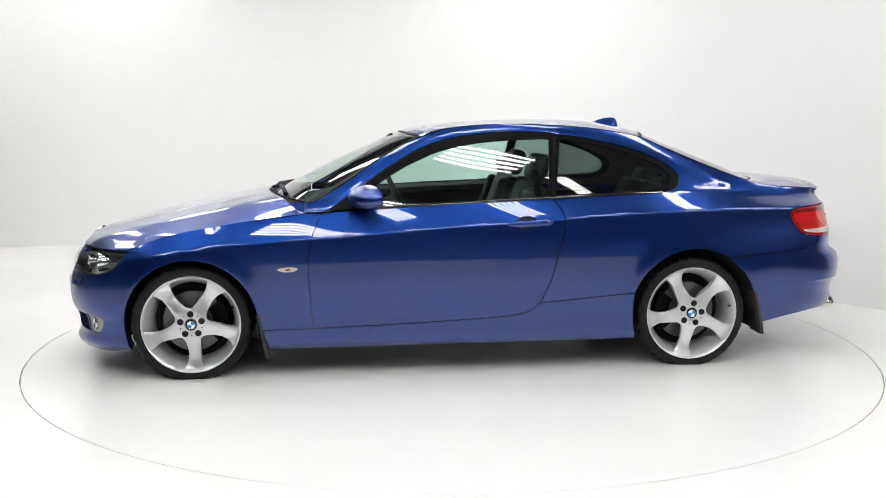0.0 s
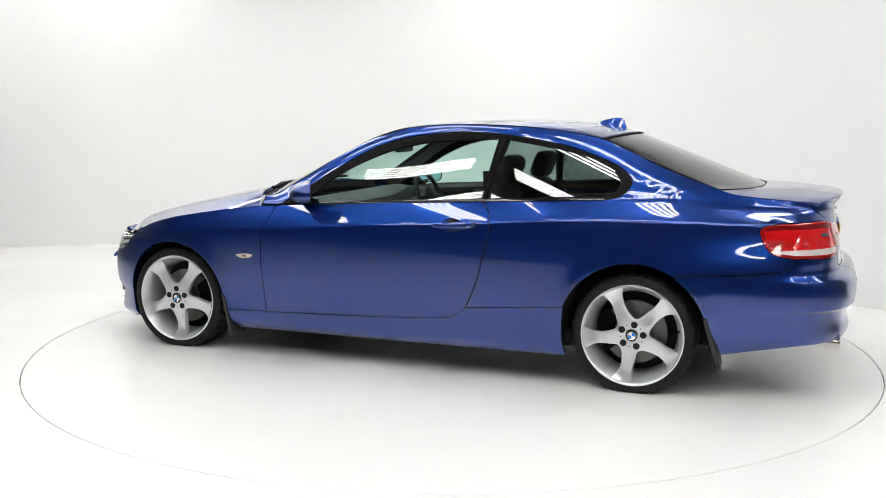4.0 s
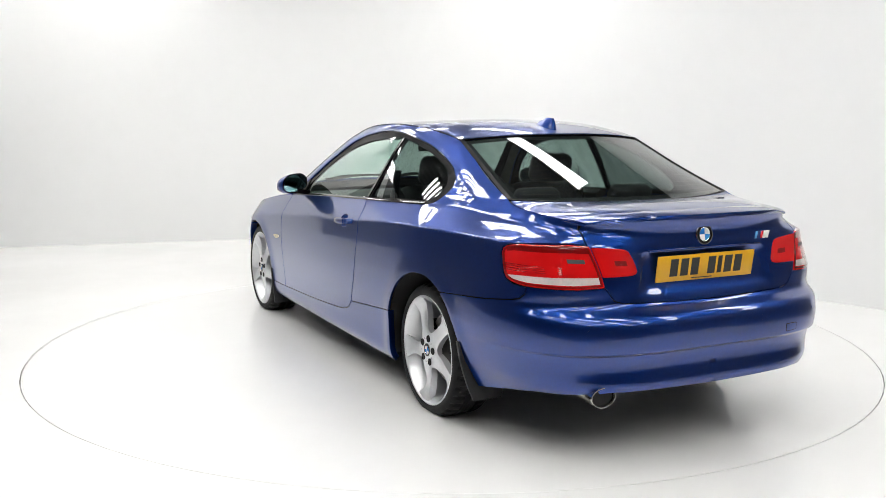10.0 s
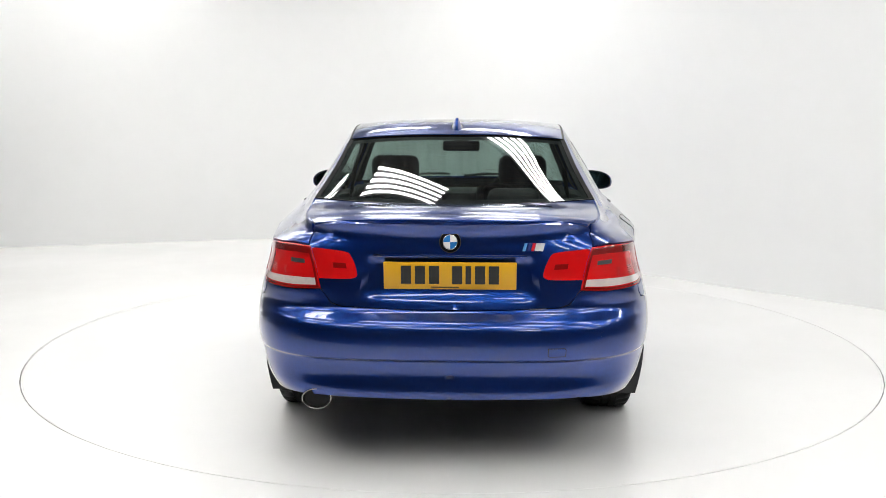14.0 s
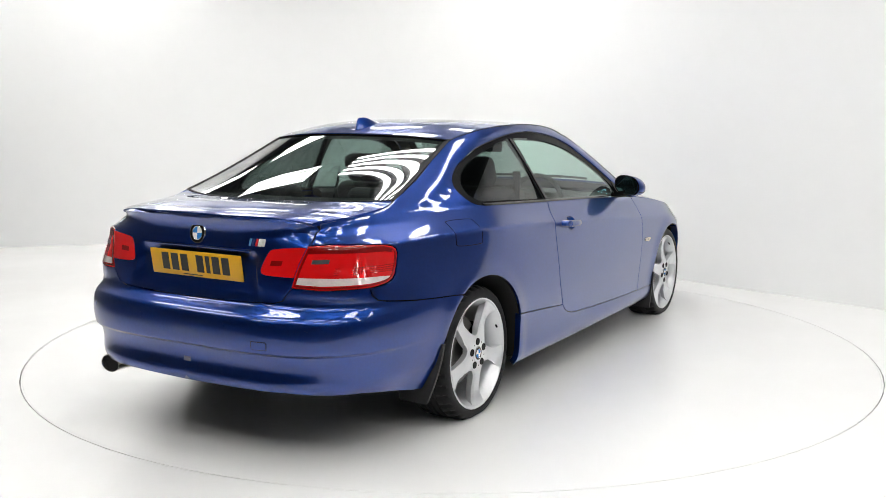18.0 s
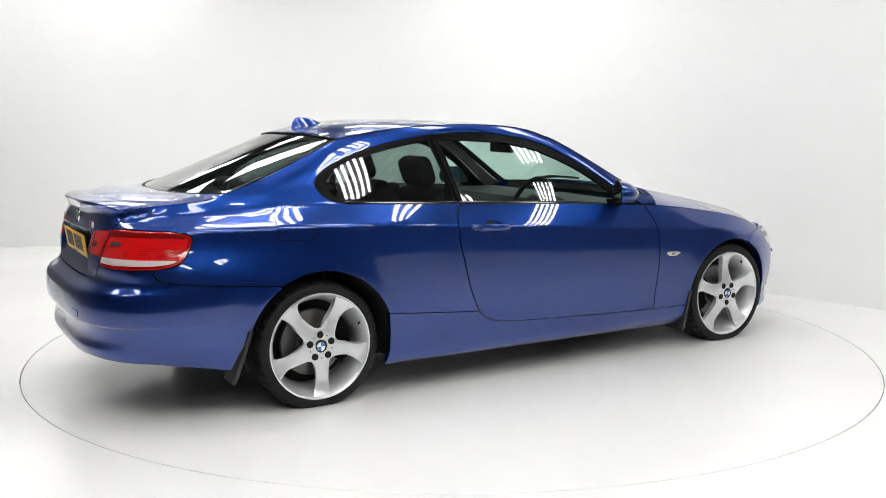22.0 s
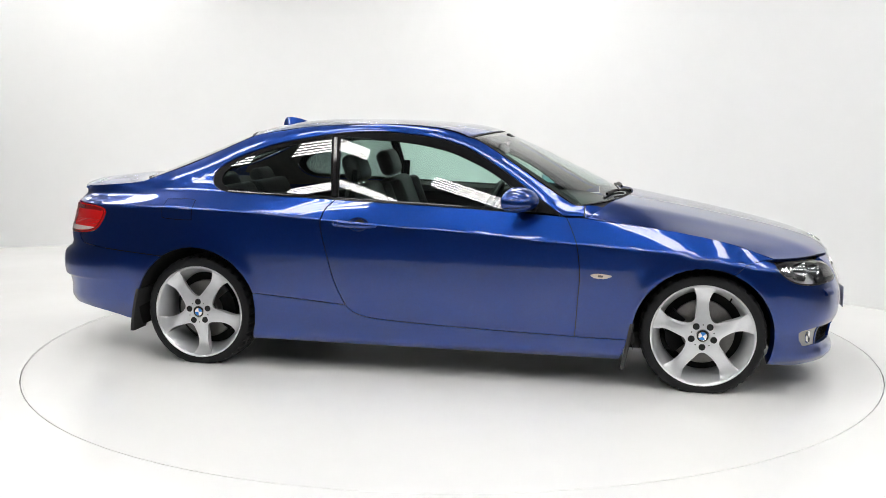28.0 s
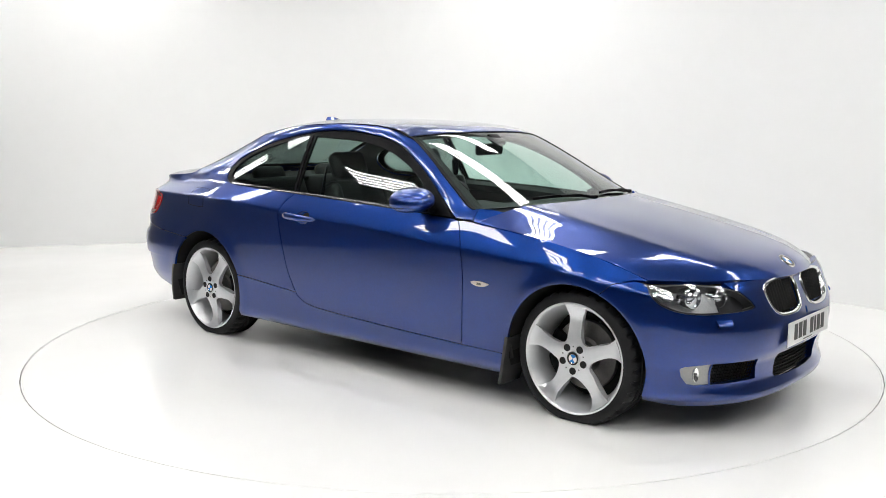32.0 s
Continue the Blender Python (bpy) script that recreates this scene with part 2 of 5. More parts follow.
def sheet(poly, surf, step=0.03, depth=0.012, out=(0, 1, 0), holes=(), extra=(), off=0.0, gap=0.0, near=0.4):
    """A panel: a polygon in a surface's own plane, laid on the surface, with its edges turned in by depth."""
    if gap:
        poly = shrink(poly, gap)
    loops = [dense(list(poly), step)] + [dense(list(h), step * 0.7) for h in holes]
    P = np.array([p for l in loops for p in l])
    lo, hi = P.min(0), P.max(0)
    gx, gy = np.meshgrid(np.arange(lo[0], hi[0], step), np.arange(lo[1], hi[1], step))
    G = np.stack([gx.ravel(), gy.ravel()], 1)
    if len(extra):
        G = np.concatenate([G, np.array(extra)])
    ok = inside(G, loops[0])
    for h in loops[1:]:
        ok &= ~inside(G, h)
    G = G[ok]
    far = np.array([np.min(np.hypot(P[:, 0] - q[0], P[:, 1] - q[1])) for q in G]) if len(G) else np.zeros(0)
    G = G[far > step * near] if len(G) else G
    verts = [Vector(p) for p in P] + [Vector(p) for p in G]
    edges, base = [], 0
    for l in loops:
        edges += [(base + i, base + (i + 1) % len(l)) for i in range(len(l))]
        base += len(l)
    V, _, F, ov, _, _ = delaunay_2d_cdt(verts, edges, [], 0, 1e-6)
    V2 = np.array([tuple(v) for v in V])
    cen = np.array([V2[list(f)].mean(0) for f in F])
    ok = inside(cen, loops[0])
    for h in loops[1:]:
        ok &= ~inside(cen, h)
    F = [f for f, k in zip(F, ok) if k]

    def place(p, o=0.0):
        q = Vector(surf(*p))
        return q if o == 0.0 else q + face(p) * o

    def face(p):
        e = 0.006
        n = (Vector(surf(p[0] + e, p[1])) - Vector(surf(p[0] - e, p[1]))).cross(Vector(surf(p[0], p[1] + e)) - Vector(surf(p[0], p[1] - e)))
        if n.length < 1e-12:
            return ref(p)
        n.normalize()
        return -n if n.dot(ref(p)) < 0 else n

    def ref(p):
        return Vector(out(p)) if callable(out) else Vector(out)

    bm = bmesh.new()
    lay = bm.verts.layers.float_vector.new("nrm")
    used = sorted({i for f in F for i in f})
    vm = {i: bm.verts.new(place(V2[i], off)) for i in used}
    for i in used:
        vm[i][lay] = face(V2[i])
    for f in F:
        try:
            fc = bm.faces.new([vm[i] for i in f])
        except ValueError:
            continue
        fc.normal_update()
        if fc.normal.dot(ref(V2[list(f)].mean(0))) < 0:
            fc.normal_flip()
    if depth:
        for l in loops:
            a = [bm.verts.new(place(p, off)) for p in l]
            b = [bm.verts.new(place(p, off - depth)) for p in l]
            for i in range(len(l)):
                t = a[(i + 1) % len(l)].co - a[i - 1].co
                va = t.cross(b[i].co - a[i].co)
                a[i][lay] = b[i][lay] = va.normalized() if va.length > 1e-12 else Vector((0, 0, 1))
            for i in range(len(l)):
                j = (i + 1) % len(l)
                if abs(a[i].co.y) + abs(a[j].co.y) < 0.003:      # the middle line joins its other half
                    continue
                bm.faces.new((a[i], a[j], b[j], b[i]))
    return bm


def mirrored(bm):
    """A copy of a bmesh on the other side of the car."""
    b = bm.copy()
    lay = b.verts.layers.float_vector.get("nrm")
    for v in b.verts:
        v.co.y = -v.co.y
        if lay:
            v[lay] = Vector((v[lay].x, -v[lay].y, v[lay].z))
    bmesh.ops.reverse_faces(b, faces=b.faces)
    return b


def both(name, bm, material, parents, labels=("", ""), smooth=True):
    """The same part on the left and on the right."""
    m = mirrored(bm)
    return (part(name, bm, material, parents[0], labels[0], smooth), part(name, m, material, parents[1], labels[1], smooth))


def ribbon(path, w, h, bm=None):
    """A flat band along a path, w wide sideways of the path and z, h thick."""
    P = [Vector(p) for p in path]
    secs = []
    for i, p in enumerate(P):
        d = (P[min(i + 1, len(P) - 1)] - P[max(i - 1, 0)]).normalized()
        a = Vector((-d.y, d.x, 0))
        a = a.normalized() if a.length > 1e-6 else Vector((0, 1, 0))
        b = d.cross(a).normalized()
        secs.append([p + a * (sx * w / 2) + b * (sy * h / 2) for sx, sy in ((-1, -1), (1, -1), (1, 1), (-1, 1))])
    return loft(secs)


# ---- the studio ----
CORNERS = [(-5.3, 3.936), (-2.55, 4.77), (-0.89, 5.27), (1.68, 2.52), (3.17, 0.92), (4.2, -0.18), (5.6, -1.68), (5.6, -9.0), (-7.4, -9.0)]
SPAN = CORNERS[:7] + [(5.6, -7.0), (-7.4, -7.0)]      # the part of the plan that the lights cover
FLOOR_END = -4.6                  # beyond this line the hall is bare concrete

def studio():
    corners = CORNERS
    # the meeting of the two white walls is a soft bend
    path = []
    soft = {2: 1.0, 6: 0.8, 7: 0.8, 8: 0.8}
    n = len(corners)
    for i, c in enumerate(corners):
        r = soft.get(i, 0)
        if not r:
            path.append(c)
            continue
        p, a, b = Vector(c), Vector(corners[i - 1]), Vector(corners[(i + 1) % n])
        a = p + (a - p).normalized() * r
        b = p + (b - p).normalized() * r
        for k in range(25):
            t = k / 24
            path.append(tuple((1 - t) ** 2 * a + 2 * t * (1 - t) * p + t * t * b))
    H = 3.3
    # floor, with the round well of the turntable
    ring = [(TABLE_R + 0.004) * Vector((math.cos(2 * math.pi * k / 180), math.sin(2 * math.pi * k / 180))) for k in range(180)]
    outer = dense(path, 0.6)
    line = [Vector((x, FLOOR_END)) for x in (-7.4, 5.6)]
    verts = [Vector(p) for p in outer] + ring + line
    m = len(outer)
    edges = [(i, (i + 1) % m) for i in range(m)] + [(m + i, m + (i + 1) % 180) for i in range(180)] + [(m + 180, m + 181)]
    V, _, F, _, _, _ = delaunay_2d_cdt(verts, edges, [], 0, 1e-6)
    bm = bmesh.new()
    vs = [bm.verts.new((v.x, v.y, 0)) for v in V]
    for f in F:
        c = sum((V[i] for i in f), Vector((0, 0))) / 3
        if c.length > TABLE_R and inside(np.array([tuple(c)]), outer)[0]:
            fc = bm.faces.new([vs[i] for i in f])
            fc.normal_update()
            if fc.normal.z < 0:
                fc.normal_flip()
            fc.material_index = 1 if c.y < FLOOR_END else 0
    low = [bm.verts.new((p.x, p.y, -0.05)) for p in ring]
    high = [bm.verts.new((p.x, p.y, 0.0)) for p in ring]
    for i in range(180):
        j = (i + 1) % 180
        bm.faces.new((high[i], high[j], low[j], low[i]))
    pit = bm.faces.new(low)
    pit.material_index = 2
    tagged(finish("floor", bm, [FLOOR, CONCRETE, PIT], smooth=False), "glossy white painted studio floor", "floor", kind="structure")
    # walls, 0.12 m thick, standing free below the roof
    P = path + path[:1]

    def wall(name, i0, i1, label, material=WALL):
        pts = [Vector(p) for p in P[i0:i1]]
        secs = []
        for i, p in enumerate(pts):
            d = (pts[min(i + 1, len(pts) - 1)] - pts[max(i - 1, 0)]).normalized()
            o = Vector((-d.y, d.x)) * 0.12
            secs.append([(p.x, p.y, 0.0), (p.x, p.y, H), (p.x + o.x, p.y + o.y, H), (p.x + o.x, p.y + o.y, 0.0)])
        bm = loft(secs)
        tagged(finish(name, bm, material, smooth=True), label, "wall", kind="structure")

    k = next(i for i, p in enumerate(path) if p[0] > -0.95 and p[1] > 4.0) + 12
    k2 = next(i for i, p in enumerate(path) if p[1] < 0.0 and p[0] > 4)
    wall("wall_back", 0, k + 1, "plain white studio back wall")
    wall("wall_side", k, k2 + 1, "plain white angled studio wall")
    wall("wall_rear", k2, len(P), "dim grey hall wall behind the camera", HALL)
    # corrugated roof on beams
    bm = bmesh.new()
    xs = np.arange(-8.5, 7.0, 0.0625)
    rows = []
    for y in (-10.5, 7.0):
        rows.append([bm.verts.new((x, y, 4.6 + (0.018 if (i // 2) % 2 else -0.018))) for i, x in enumerate(xs)])
    for i in range(len(xs) - 1):
        bm.faces.new((rows[0][i], rows[1][i], rows[1][i + 1], rows[0][i + 1]))
    tagged(finish("ceiling", bm, CEIL, smooth=False), "grey corrugated sheet roof", "ceiling", kind="structure")
    bm = bmesh.new()
    for a, b in (((-8.5, -10.5), (7, -10.5)), ((7, -10.5), (7, 7)), ((7, 7), (-8.5, 7)), ((-8.5, 7), (-8.5, -10.5))):
        q = [bm.verts.new((*a, 3.0)), bm.verts.new((*b, 3.0)), bm.verts.new((*b, 4.7)), bm.verts.new((*a, 4.7))]
        bm.faces.new(q)
    tagged(finish("wall_upper", bm, CEIL, smooth=False), "grey upper wall of the hall", "wall", kind="structure")


def light_bank(x, y, z=3.3, turn=0.0, length=1.15, count=5, pitch=0.062):
    """Bare fluorescent tubes side by side under one flat tray, hung on two wires."""
    if "tube" not in BANK:
        wide = count * pitch + 0.05
        BANK["tray"] = box(length + 0.08, wide, 0.035, 0.008, 2, (0, 0, 0.045))
        BANK["end_cap"] = box(0.03, wide - 0.02, 0.03, 0.006, 1, (length / 2 + 0.018, 0, 0.014))
        BANK["tube"] = box(length, 0.030, 0.008, 0.003, 2, (0, 0, 0.018))
        BANK["hanger"] = tube([(length * 0.4, 0, 0.06), (length * 0.4, 0, 4.6 - z)], 0.005, 6)
        for k, b in BANK.items():
            me = bpy.data.meshes.new(k)
            b.to_mesh(me)
            b.free()
            BANK[k] = me
    e = tagged(new("ceiling_light"), "grey ceiling light tray with five long bright tubes", "ceiling light", group="ceiling lights of the studio")
    e.matrix_basis = pose(x, y, z, 0, 0, turn)
    part("tray", BANK["tray"], FIXTURE, e)
    for k in range(count):
        part("tube", BANK["tube"], LIGHT, e, "bright fluorescent tube", matrix=pose(0, (k - (count - 1) / 2) * pitch, 0))
    for turned in (0, 180):
        part("end_cap", BANK["end_cap"], FIXTURE, e, matrix=pose(0, 0, 0, 0, 0, turned))
        part("hanger", BANK["hanger"], STEEL, e, matrix=pose(0, 0, 0, 0, 0, turned))


BANK = {}
studio()
# rows of lights run aslant over the turntable, 1.2 m apart; each row has its own start
LEAN = -36.0
BARE = ((0.05, 2), (-2.22, -2), (-2.22, -3), (-3.45, -2), (-3.45, -3), (-4.65, -1), (-4.65, -2))      # places with no light
for row, start in ((-4.65, -0.6), (-3.45, -0.2), (-2.22, -0.60), (-1.06, -0.20), (0.05, -0.78), (1.25, 0.10), (2.45, 0.72), (3.65, -0.5), (4.85, 0.0)):
    for k in range(-5, 6):
        along = start + 1.73 * k
        x = along * math.cos(radians(LEAN)) - row * math.sin(radians(LEAN))
        y = along * math.sin(radians(LEAN)) + row * math.cos(radians(LEAN))
        if all(inside(np.array([(x + dx, y + dy)]), SPAN)[0] for dx in (-0.3, 0.3) for dy in (-0.3, 0.3)) and (row, k) not in BARE:
            light_bank(x, y, turn=LEAN)

# ---- the turntable ----
turntable = tagged(new("turntable"), "round white motorised turntable flush with the floor", "turntable")
part("disc", lathe([(0.0, 0.0), (1.0, 0.0), (2.0, 0.0), (TABLE_R - 0.012, 0.0), (TABLE_R - 0.012, -0.045), (0.0, -0.045)], 180, "z"), FLOOR, turntable, smooth=False)
part("edge_band", lathe([(TABLE_R - 0.0115, -0.045), (TABLE_R - 0.0115, 0.0), (TABLE_R - 0.003, 0.0), (TABLE_R - 0.002, -0.001), (TABLE_R - 0.002, -0.045)], 180, "z"), FLOOR, turntable, smooth=False)

# ---- the car's skin: half widths, ends and edges ----
HUB_Z, AXLE = 0.298, 1.38
BASE = Curve((-2.2, 0.848), (-1.55, 0.871), (-1.0, 0.889), (-0.4, 0.891), (0.2, 0.890), (0.8, 0.886), (1.2, 0.884), (1.8, 0.884))
CREASE = Curve((-2.3, 0.884), (-1.92, 0.884), (-1.47, 0.880), (-0.94, 0.864), (-0.625, 0.838), (-0.32, 0.818), (0.19, 0.788), (0.62, 0.752), (0.9, 0.735), (1.3, 0.705), (1.75, 0.63))
BELT = Curve((-2.3, 0.935), (-2.0, 0.945), (-1.75, 0.965), (-1.5, 0.982), (-1.18, 0.980), (-0.88, 0.967), (-0.55, 0.951), (0.04, 0.926), (0.38, 0.907), (0.65, 0.891), (0.78, 0.882), (0.876, 0.868), (1.123, 0.839), (1.434, 0.786), (1.75, 0.695))
BELT_Y = Curve((-2.3, 0.775), (-2.0, 0.745), (-1.75, 0.735), (-1.5, 0.742), (-1.2, 0.768), (-0.6, 0.806), (0.2, 0.818), (0.78, 0.822), (1.2, 0.825), (1.75, 0.835))
RAIL = Curve((-2.3, 0.972), (-2.119, 0.986), (-1.994, 0.995), (-1.82, 1.016), (-1.75, 1.043), (-1.657, 1.073), (-1.497, 1.131), (-1.305, 1.217), (-1.144, 1.284), (-0.932, 1.322), (-0.741, 1.344), (-0.425, 1.356), (-0.267, 1.354), (-0.046, 1.335), (0.125, 1.286), (0.204, 1.259), (0.361, 1.168), (0.519, 1.066), (0.704, 0.950), (0.79, 0.93))
RAIL_Y = Curve((-2.3, 0.735), (-2.2, 0.690), (-2.12, 0.652), (-2.0, 0.628), (-1.75, 0.605), (-1.66, 0.595), (-1.5, 0.575), (-1.3, 0.555), (-1.144, 0.546), (-0.93, 0.556), (-0.43, 0.568), (-0.05, 0.564), (0.125, 0.568), (0.20, 0.590), (0.36, 0.648), (0.52, 0.702), (0.70, 0.762), (0.79, 0.782))
LOW = Curve((0.10, 0.12), (0.15, 0.070), (0.165, 0.046), (0.19, 0.026), (0.22, 0.019), (0.25, 0.0175), (0.29, 0.017), (0.34, 0.0150), (0.42, 0.0095), (0.49, 0.0042), (0.56, 0.0012), (0.64, 0.0), (0.72, 0.0008), (0.80, 0.0030), (0.88, 0.0055))
NOSE = Curve((0.10, 2.053), (0.13, 2.098), (0.165, 2.113), (0.195, 2.101), (0.23, 2.088), (0.30, 2.098), (0.36, 2.131), (0.42, 2.139), (0.48, 2.135), (0.54, 2.118), (0.60, 2.093), (0.65, 2.071), (0.69, 2.043), (0.73, 2.003), (0.80, 1.923), (0.9, 1.773))
TAIL = Curve((0.20, -2.33), (0.27, -2.375), (0.30, -2.402), (0.325, -2.411), (0.345, -2.409), (0.365, -2.403), (0.40, -2.397), (0.455, -2.408), (0.466, -2.434), (0.52, -2.439), (0.58, -2.434), (0.607, -2.420), (0.625, -2.392), (0.645, -2.362), (0.665, -2.352), (0.76, -2.344), (0.88, -2.318), (0.925, -2.310), (0.95, -2.316), (0.985, -2.338))
TUCK = Curve((0.18, 0.09), (0.24, 0.068), (0.30, 0.042), (0.35, 0.022), (0.40, 0.011), (0.46, 0.004), (0.52, 0.0))
FRAME_TOP = Curve((0.660, 0.891), (0.516, 0.987), (0.358, 1.096), (0.202, 1.188), (0.108, 1.234), (-0.047, 1.278), (-0.264, 1.306), (-0.418, 1.312), (-0.62, 1.301), (-0.884, 1.261), (-1.039, 1.224), (-1.196, 1.168), (-1.33, 1.095), (-1.45, 1.045), (-1.60, 1.005), (-1.80, 0.975))
XA, XB, NF = 1.2, -1.55, 3.0


def smooth(t):
    t = min(max(t, 0.0), 1.0)
    return t * t * (3 - 2 * t)


def nr(z):
    """How square the tail's corners are: the lamps' more than the bumper's."""
    return 3.8 + 0.8 * smooth((z - 0.60) / 0.14) - 1.1 * smooth((z - 0.88) / 0.09)


def draw(x):
    return 0.075 * smooth((-1.15 - x) / 0.9)


def raw_width(x, z, on=False):
    """Half the car's width before it is faired."""
    zc, zb = CREASE(x), BELT(x)
    base = BASE(x)
    if z <= zc:
        y = base - LOW(z)
    elif z <= zb or on:
        f = min((z - zc) / (zb - zc), 2.5)
        y = base + (BELT_Y(x) - base) * (0.93 * f + 0.07 * f * f)
    else:
        f = min((z - zb) / max(RAIL(x) - zb, 0.045), 2.2)
        y = BELT_Y(x) + (RAIL_Y(x) + draw(x) - BELT_Y(x)) * f + 0.045 * f * (1 - min(f, 1.0))
    if z < 0.52 and x < -1.60:                 # the rear bumper tucks in towards its lower corners
        y -= TUCK(z) * smooth((-1.60 - x) / 0.36)
    if z > 0.50:                               # the tail draws in above its bumper
        y -= draw(x) * (0.35 * smooth((z - 0.62) / 0.22) + 0.65 * smooth((z - 0.50) / 0.46))
    return y


def fair():
    """A table of half widths, faired so that reflections run clean: long along the car, short across the crease."""
    xs, zs = np.arange(-2.70, 2.40, 0.015), np.arange(0.04, 1.48, 0.006)
    T = np.array([[raw_width(x, z) for z in zs] for x in xs])
    T1 = np.array([[raw_width(x, z, True) for z in zs] for x in xs])       # the shoulder carried on past the waist line

    def blur(A, sigma, axis):
        r = int(math.ceil(3 * sigma))
        k = np.exp(-0.5 * (np.arange(-r, r + 1) / sigma) ** 2)
        k /= k.sum()
        pad = [(0, 0), (0, 0)]
        pad[axis] = (r, r)
        B = np.pad(A, pad, mode="edge")
        return np.apply_along_axis(lambda v: np.convolve(v, k, "valid"), axis, B)
    W = np.array([[smooth((z - CREASE(x) - 0.012) / 0.05) for z in zs] for x in xs])
    W2 = np.array([[smooth((z - BELT(x) - 0.015) / 0.07) for z in zs] for x in xs])
    both_tables = []
    for t in (T, T1):
        A = blur(blur(t, 3.0, 0), 0.6, 1)
        B = blur(blur(t, 4.5, 0), 1.3, 1)
        C = blur(blur(t, 13.0, 0), 6.5, 1)
        both_tables.append((A * (1 - W) + B * W) * (1 - W2) + C * W2)
    return xs, zs, both_tables[0], both_tables[1]


FAIR_X, FAIR_Z, FAIR, FAIR_SHOULDER = fair()


def width(x, z):
    """Half the car's width at that place along it and that height."""
    a = min(max((x - FAIR_X[0]) / 0.015, 0.0), len(FAIR_X) - 1.001)
    b = min(max((z - FAIR_Z[0]) / 0.006, 0.0), len(FAIR_Z) - 1.001)
    i, j = int(a), int(b)
    a, b = a - i, b - j
    zc, zb = CREASE(x), BELT(x)
    y = 0.0
    w = smooth((x + 1.46) / 0.34) * (1 - smooth((z - zb - 0.002) / 0.01))
    for F, k in ((FAIR, 1 - w), (FAIR_SHOULDER, w)):
        if k:
            y += k * ((F[i, j] * (1 - a) + F[i + 1, j] * a) * (1 - b) + (F[i, j + 1] * (1 - a) + F[i + 1, j + 1] * a) * b)
    if -1.78 < x < 0.72 and z > 0.97 - 0.10 * smooth((x - 0.3) / 0.3):      # the rounded rail over the windows
        zf = FRAME_TOP(x)
        f = (z - zf) / max(RAIL(x) - zf, 0.02)
        if 0.0 < f < 1.0:
            y += 0.0065 * 4 * f * (1 - f) * (1 + 0.6 * smooth((-1.1 - x) / 0.3)) * smooth((x + 1.78) / 0.25) * smooth((0.70 - x) / 0.15)
    for hx, r0 in ((AXLE, 0.352), (-AXLE, 0.372)):
        r = math.hypot(x - hx, z - 0.30)
        if r < 0.6 and z < zb:
            y += 0.006 * math.exp(-((r - r0) / 0.05) ** 2) * (1 if z < zc else max(0.0, 1 - (z - zc) / 0.1))
    return float(y)


def skin(u, z):
    """The car's left side, wrapped round nose and tail: u is x along the side, then an angle round the end."""
    if u > XA:
        a, n, end, x0 = (u - XA) / 0.9, NF, NOSE(z), XA
    elif u < XB:
        a, n, end, x0 = (XB - u) / 0.8, nr(z), TAIL(z), XB
    else:
        return (u, width(u, z), z)
    s, c = math.sin(a), math.cos(a)
    q = (abs(s) ** n + abs(c) ** n) ** (1 / n)
    x = x0 + (end - x0) * s / q
    return (x, math.copysign(abs(c) / q, c) * width(x, z), z)


def front(y, z, x=None):
    """The place on the skin's nose at that y (or x) and height."""
    end = NOSE(z)
    if x is not None:
        X = min((x - XA) / (end - XA), 0.999)
        Y = (1 - X ** NF) ** (1 / NF)
    else:
        w = 0.88
        for _ in range(6):
            Y = min(y / w, 0.9999)
            X = (1 - Y ** NF) ** (1 / NF)
            w = width(XA + (end - XA) * X, z)
    return (XA + 0.9 * math.atan2(X, Y), z)


def tail(y, z, x=None):
    end, n = TAIL(z), nr(z)
    if x is not None:
        X = min((x - XB) / (end - XB), 0.999)
        Y = (1 - X ** n) ** (1 / n)
    else:
        w = 0.88
        for _ in range(6):
            Y = min(y / w, 0.9999)
            X = (1 - Y ** n) ** (1 / n)
            w = width(XB + (end - XB) * X, z)
    return (XB - 0.8 * math.atan2(X, Y), z)


def sx(x, z):
    """The skin's own place for a point of the side view."""
    return front(0, z, x) if x > XA else tail(0, z, x) if x < XB else (x, z)


def away(p):
    """Outwards, for a place on the skin."""
    a = (p[0] - XA) / 0.9 if p[0] > XA else (XB - p[0]) / 0.8 if p[0] < XB else 0.0
    s = math.sin(a) * (1 if p[0] > 0 else -1)
    return (s, max(math.cos(a), 0.02), 0.25)


# the top: an edge on each side and a middle line, from nose to tail
def top(stations, order):
    """Edge x, edge z, middle x, middle z and fullness, each a low polynomial through the stations, so that reflections run clean."""
    n = len(stations) - 1
    fits = [np.polyfit(np.arange(n + 1) / n, [s[k] for s in stations], order) for k in range(5)]
    cur = [lambda v, c=tuple(float(a) for a in f): functools.reduce(lambda r, a: r * v + a, c, 0.0) for f in fits]

    def surf(s, v, ridge=0.0):
        xe, ze, xc, zc, p = (c(s) for c in cur)
        u, _ = sx(xe, ze)
        _, ye, _ = skin(u, ze)
        a = min(abs(v), 1.0)
        z = zc + (ze - zc) * a ** p + ridge * math.exp(-((a - 0.70 + 0.12 * (1 - s)) / 0.10) ** 2)
        return (xc + (xe - xc) * a ** 2.2, v * ye, z)
    return surf


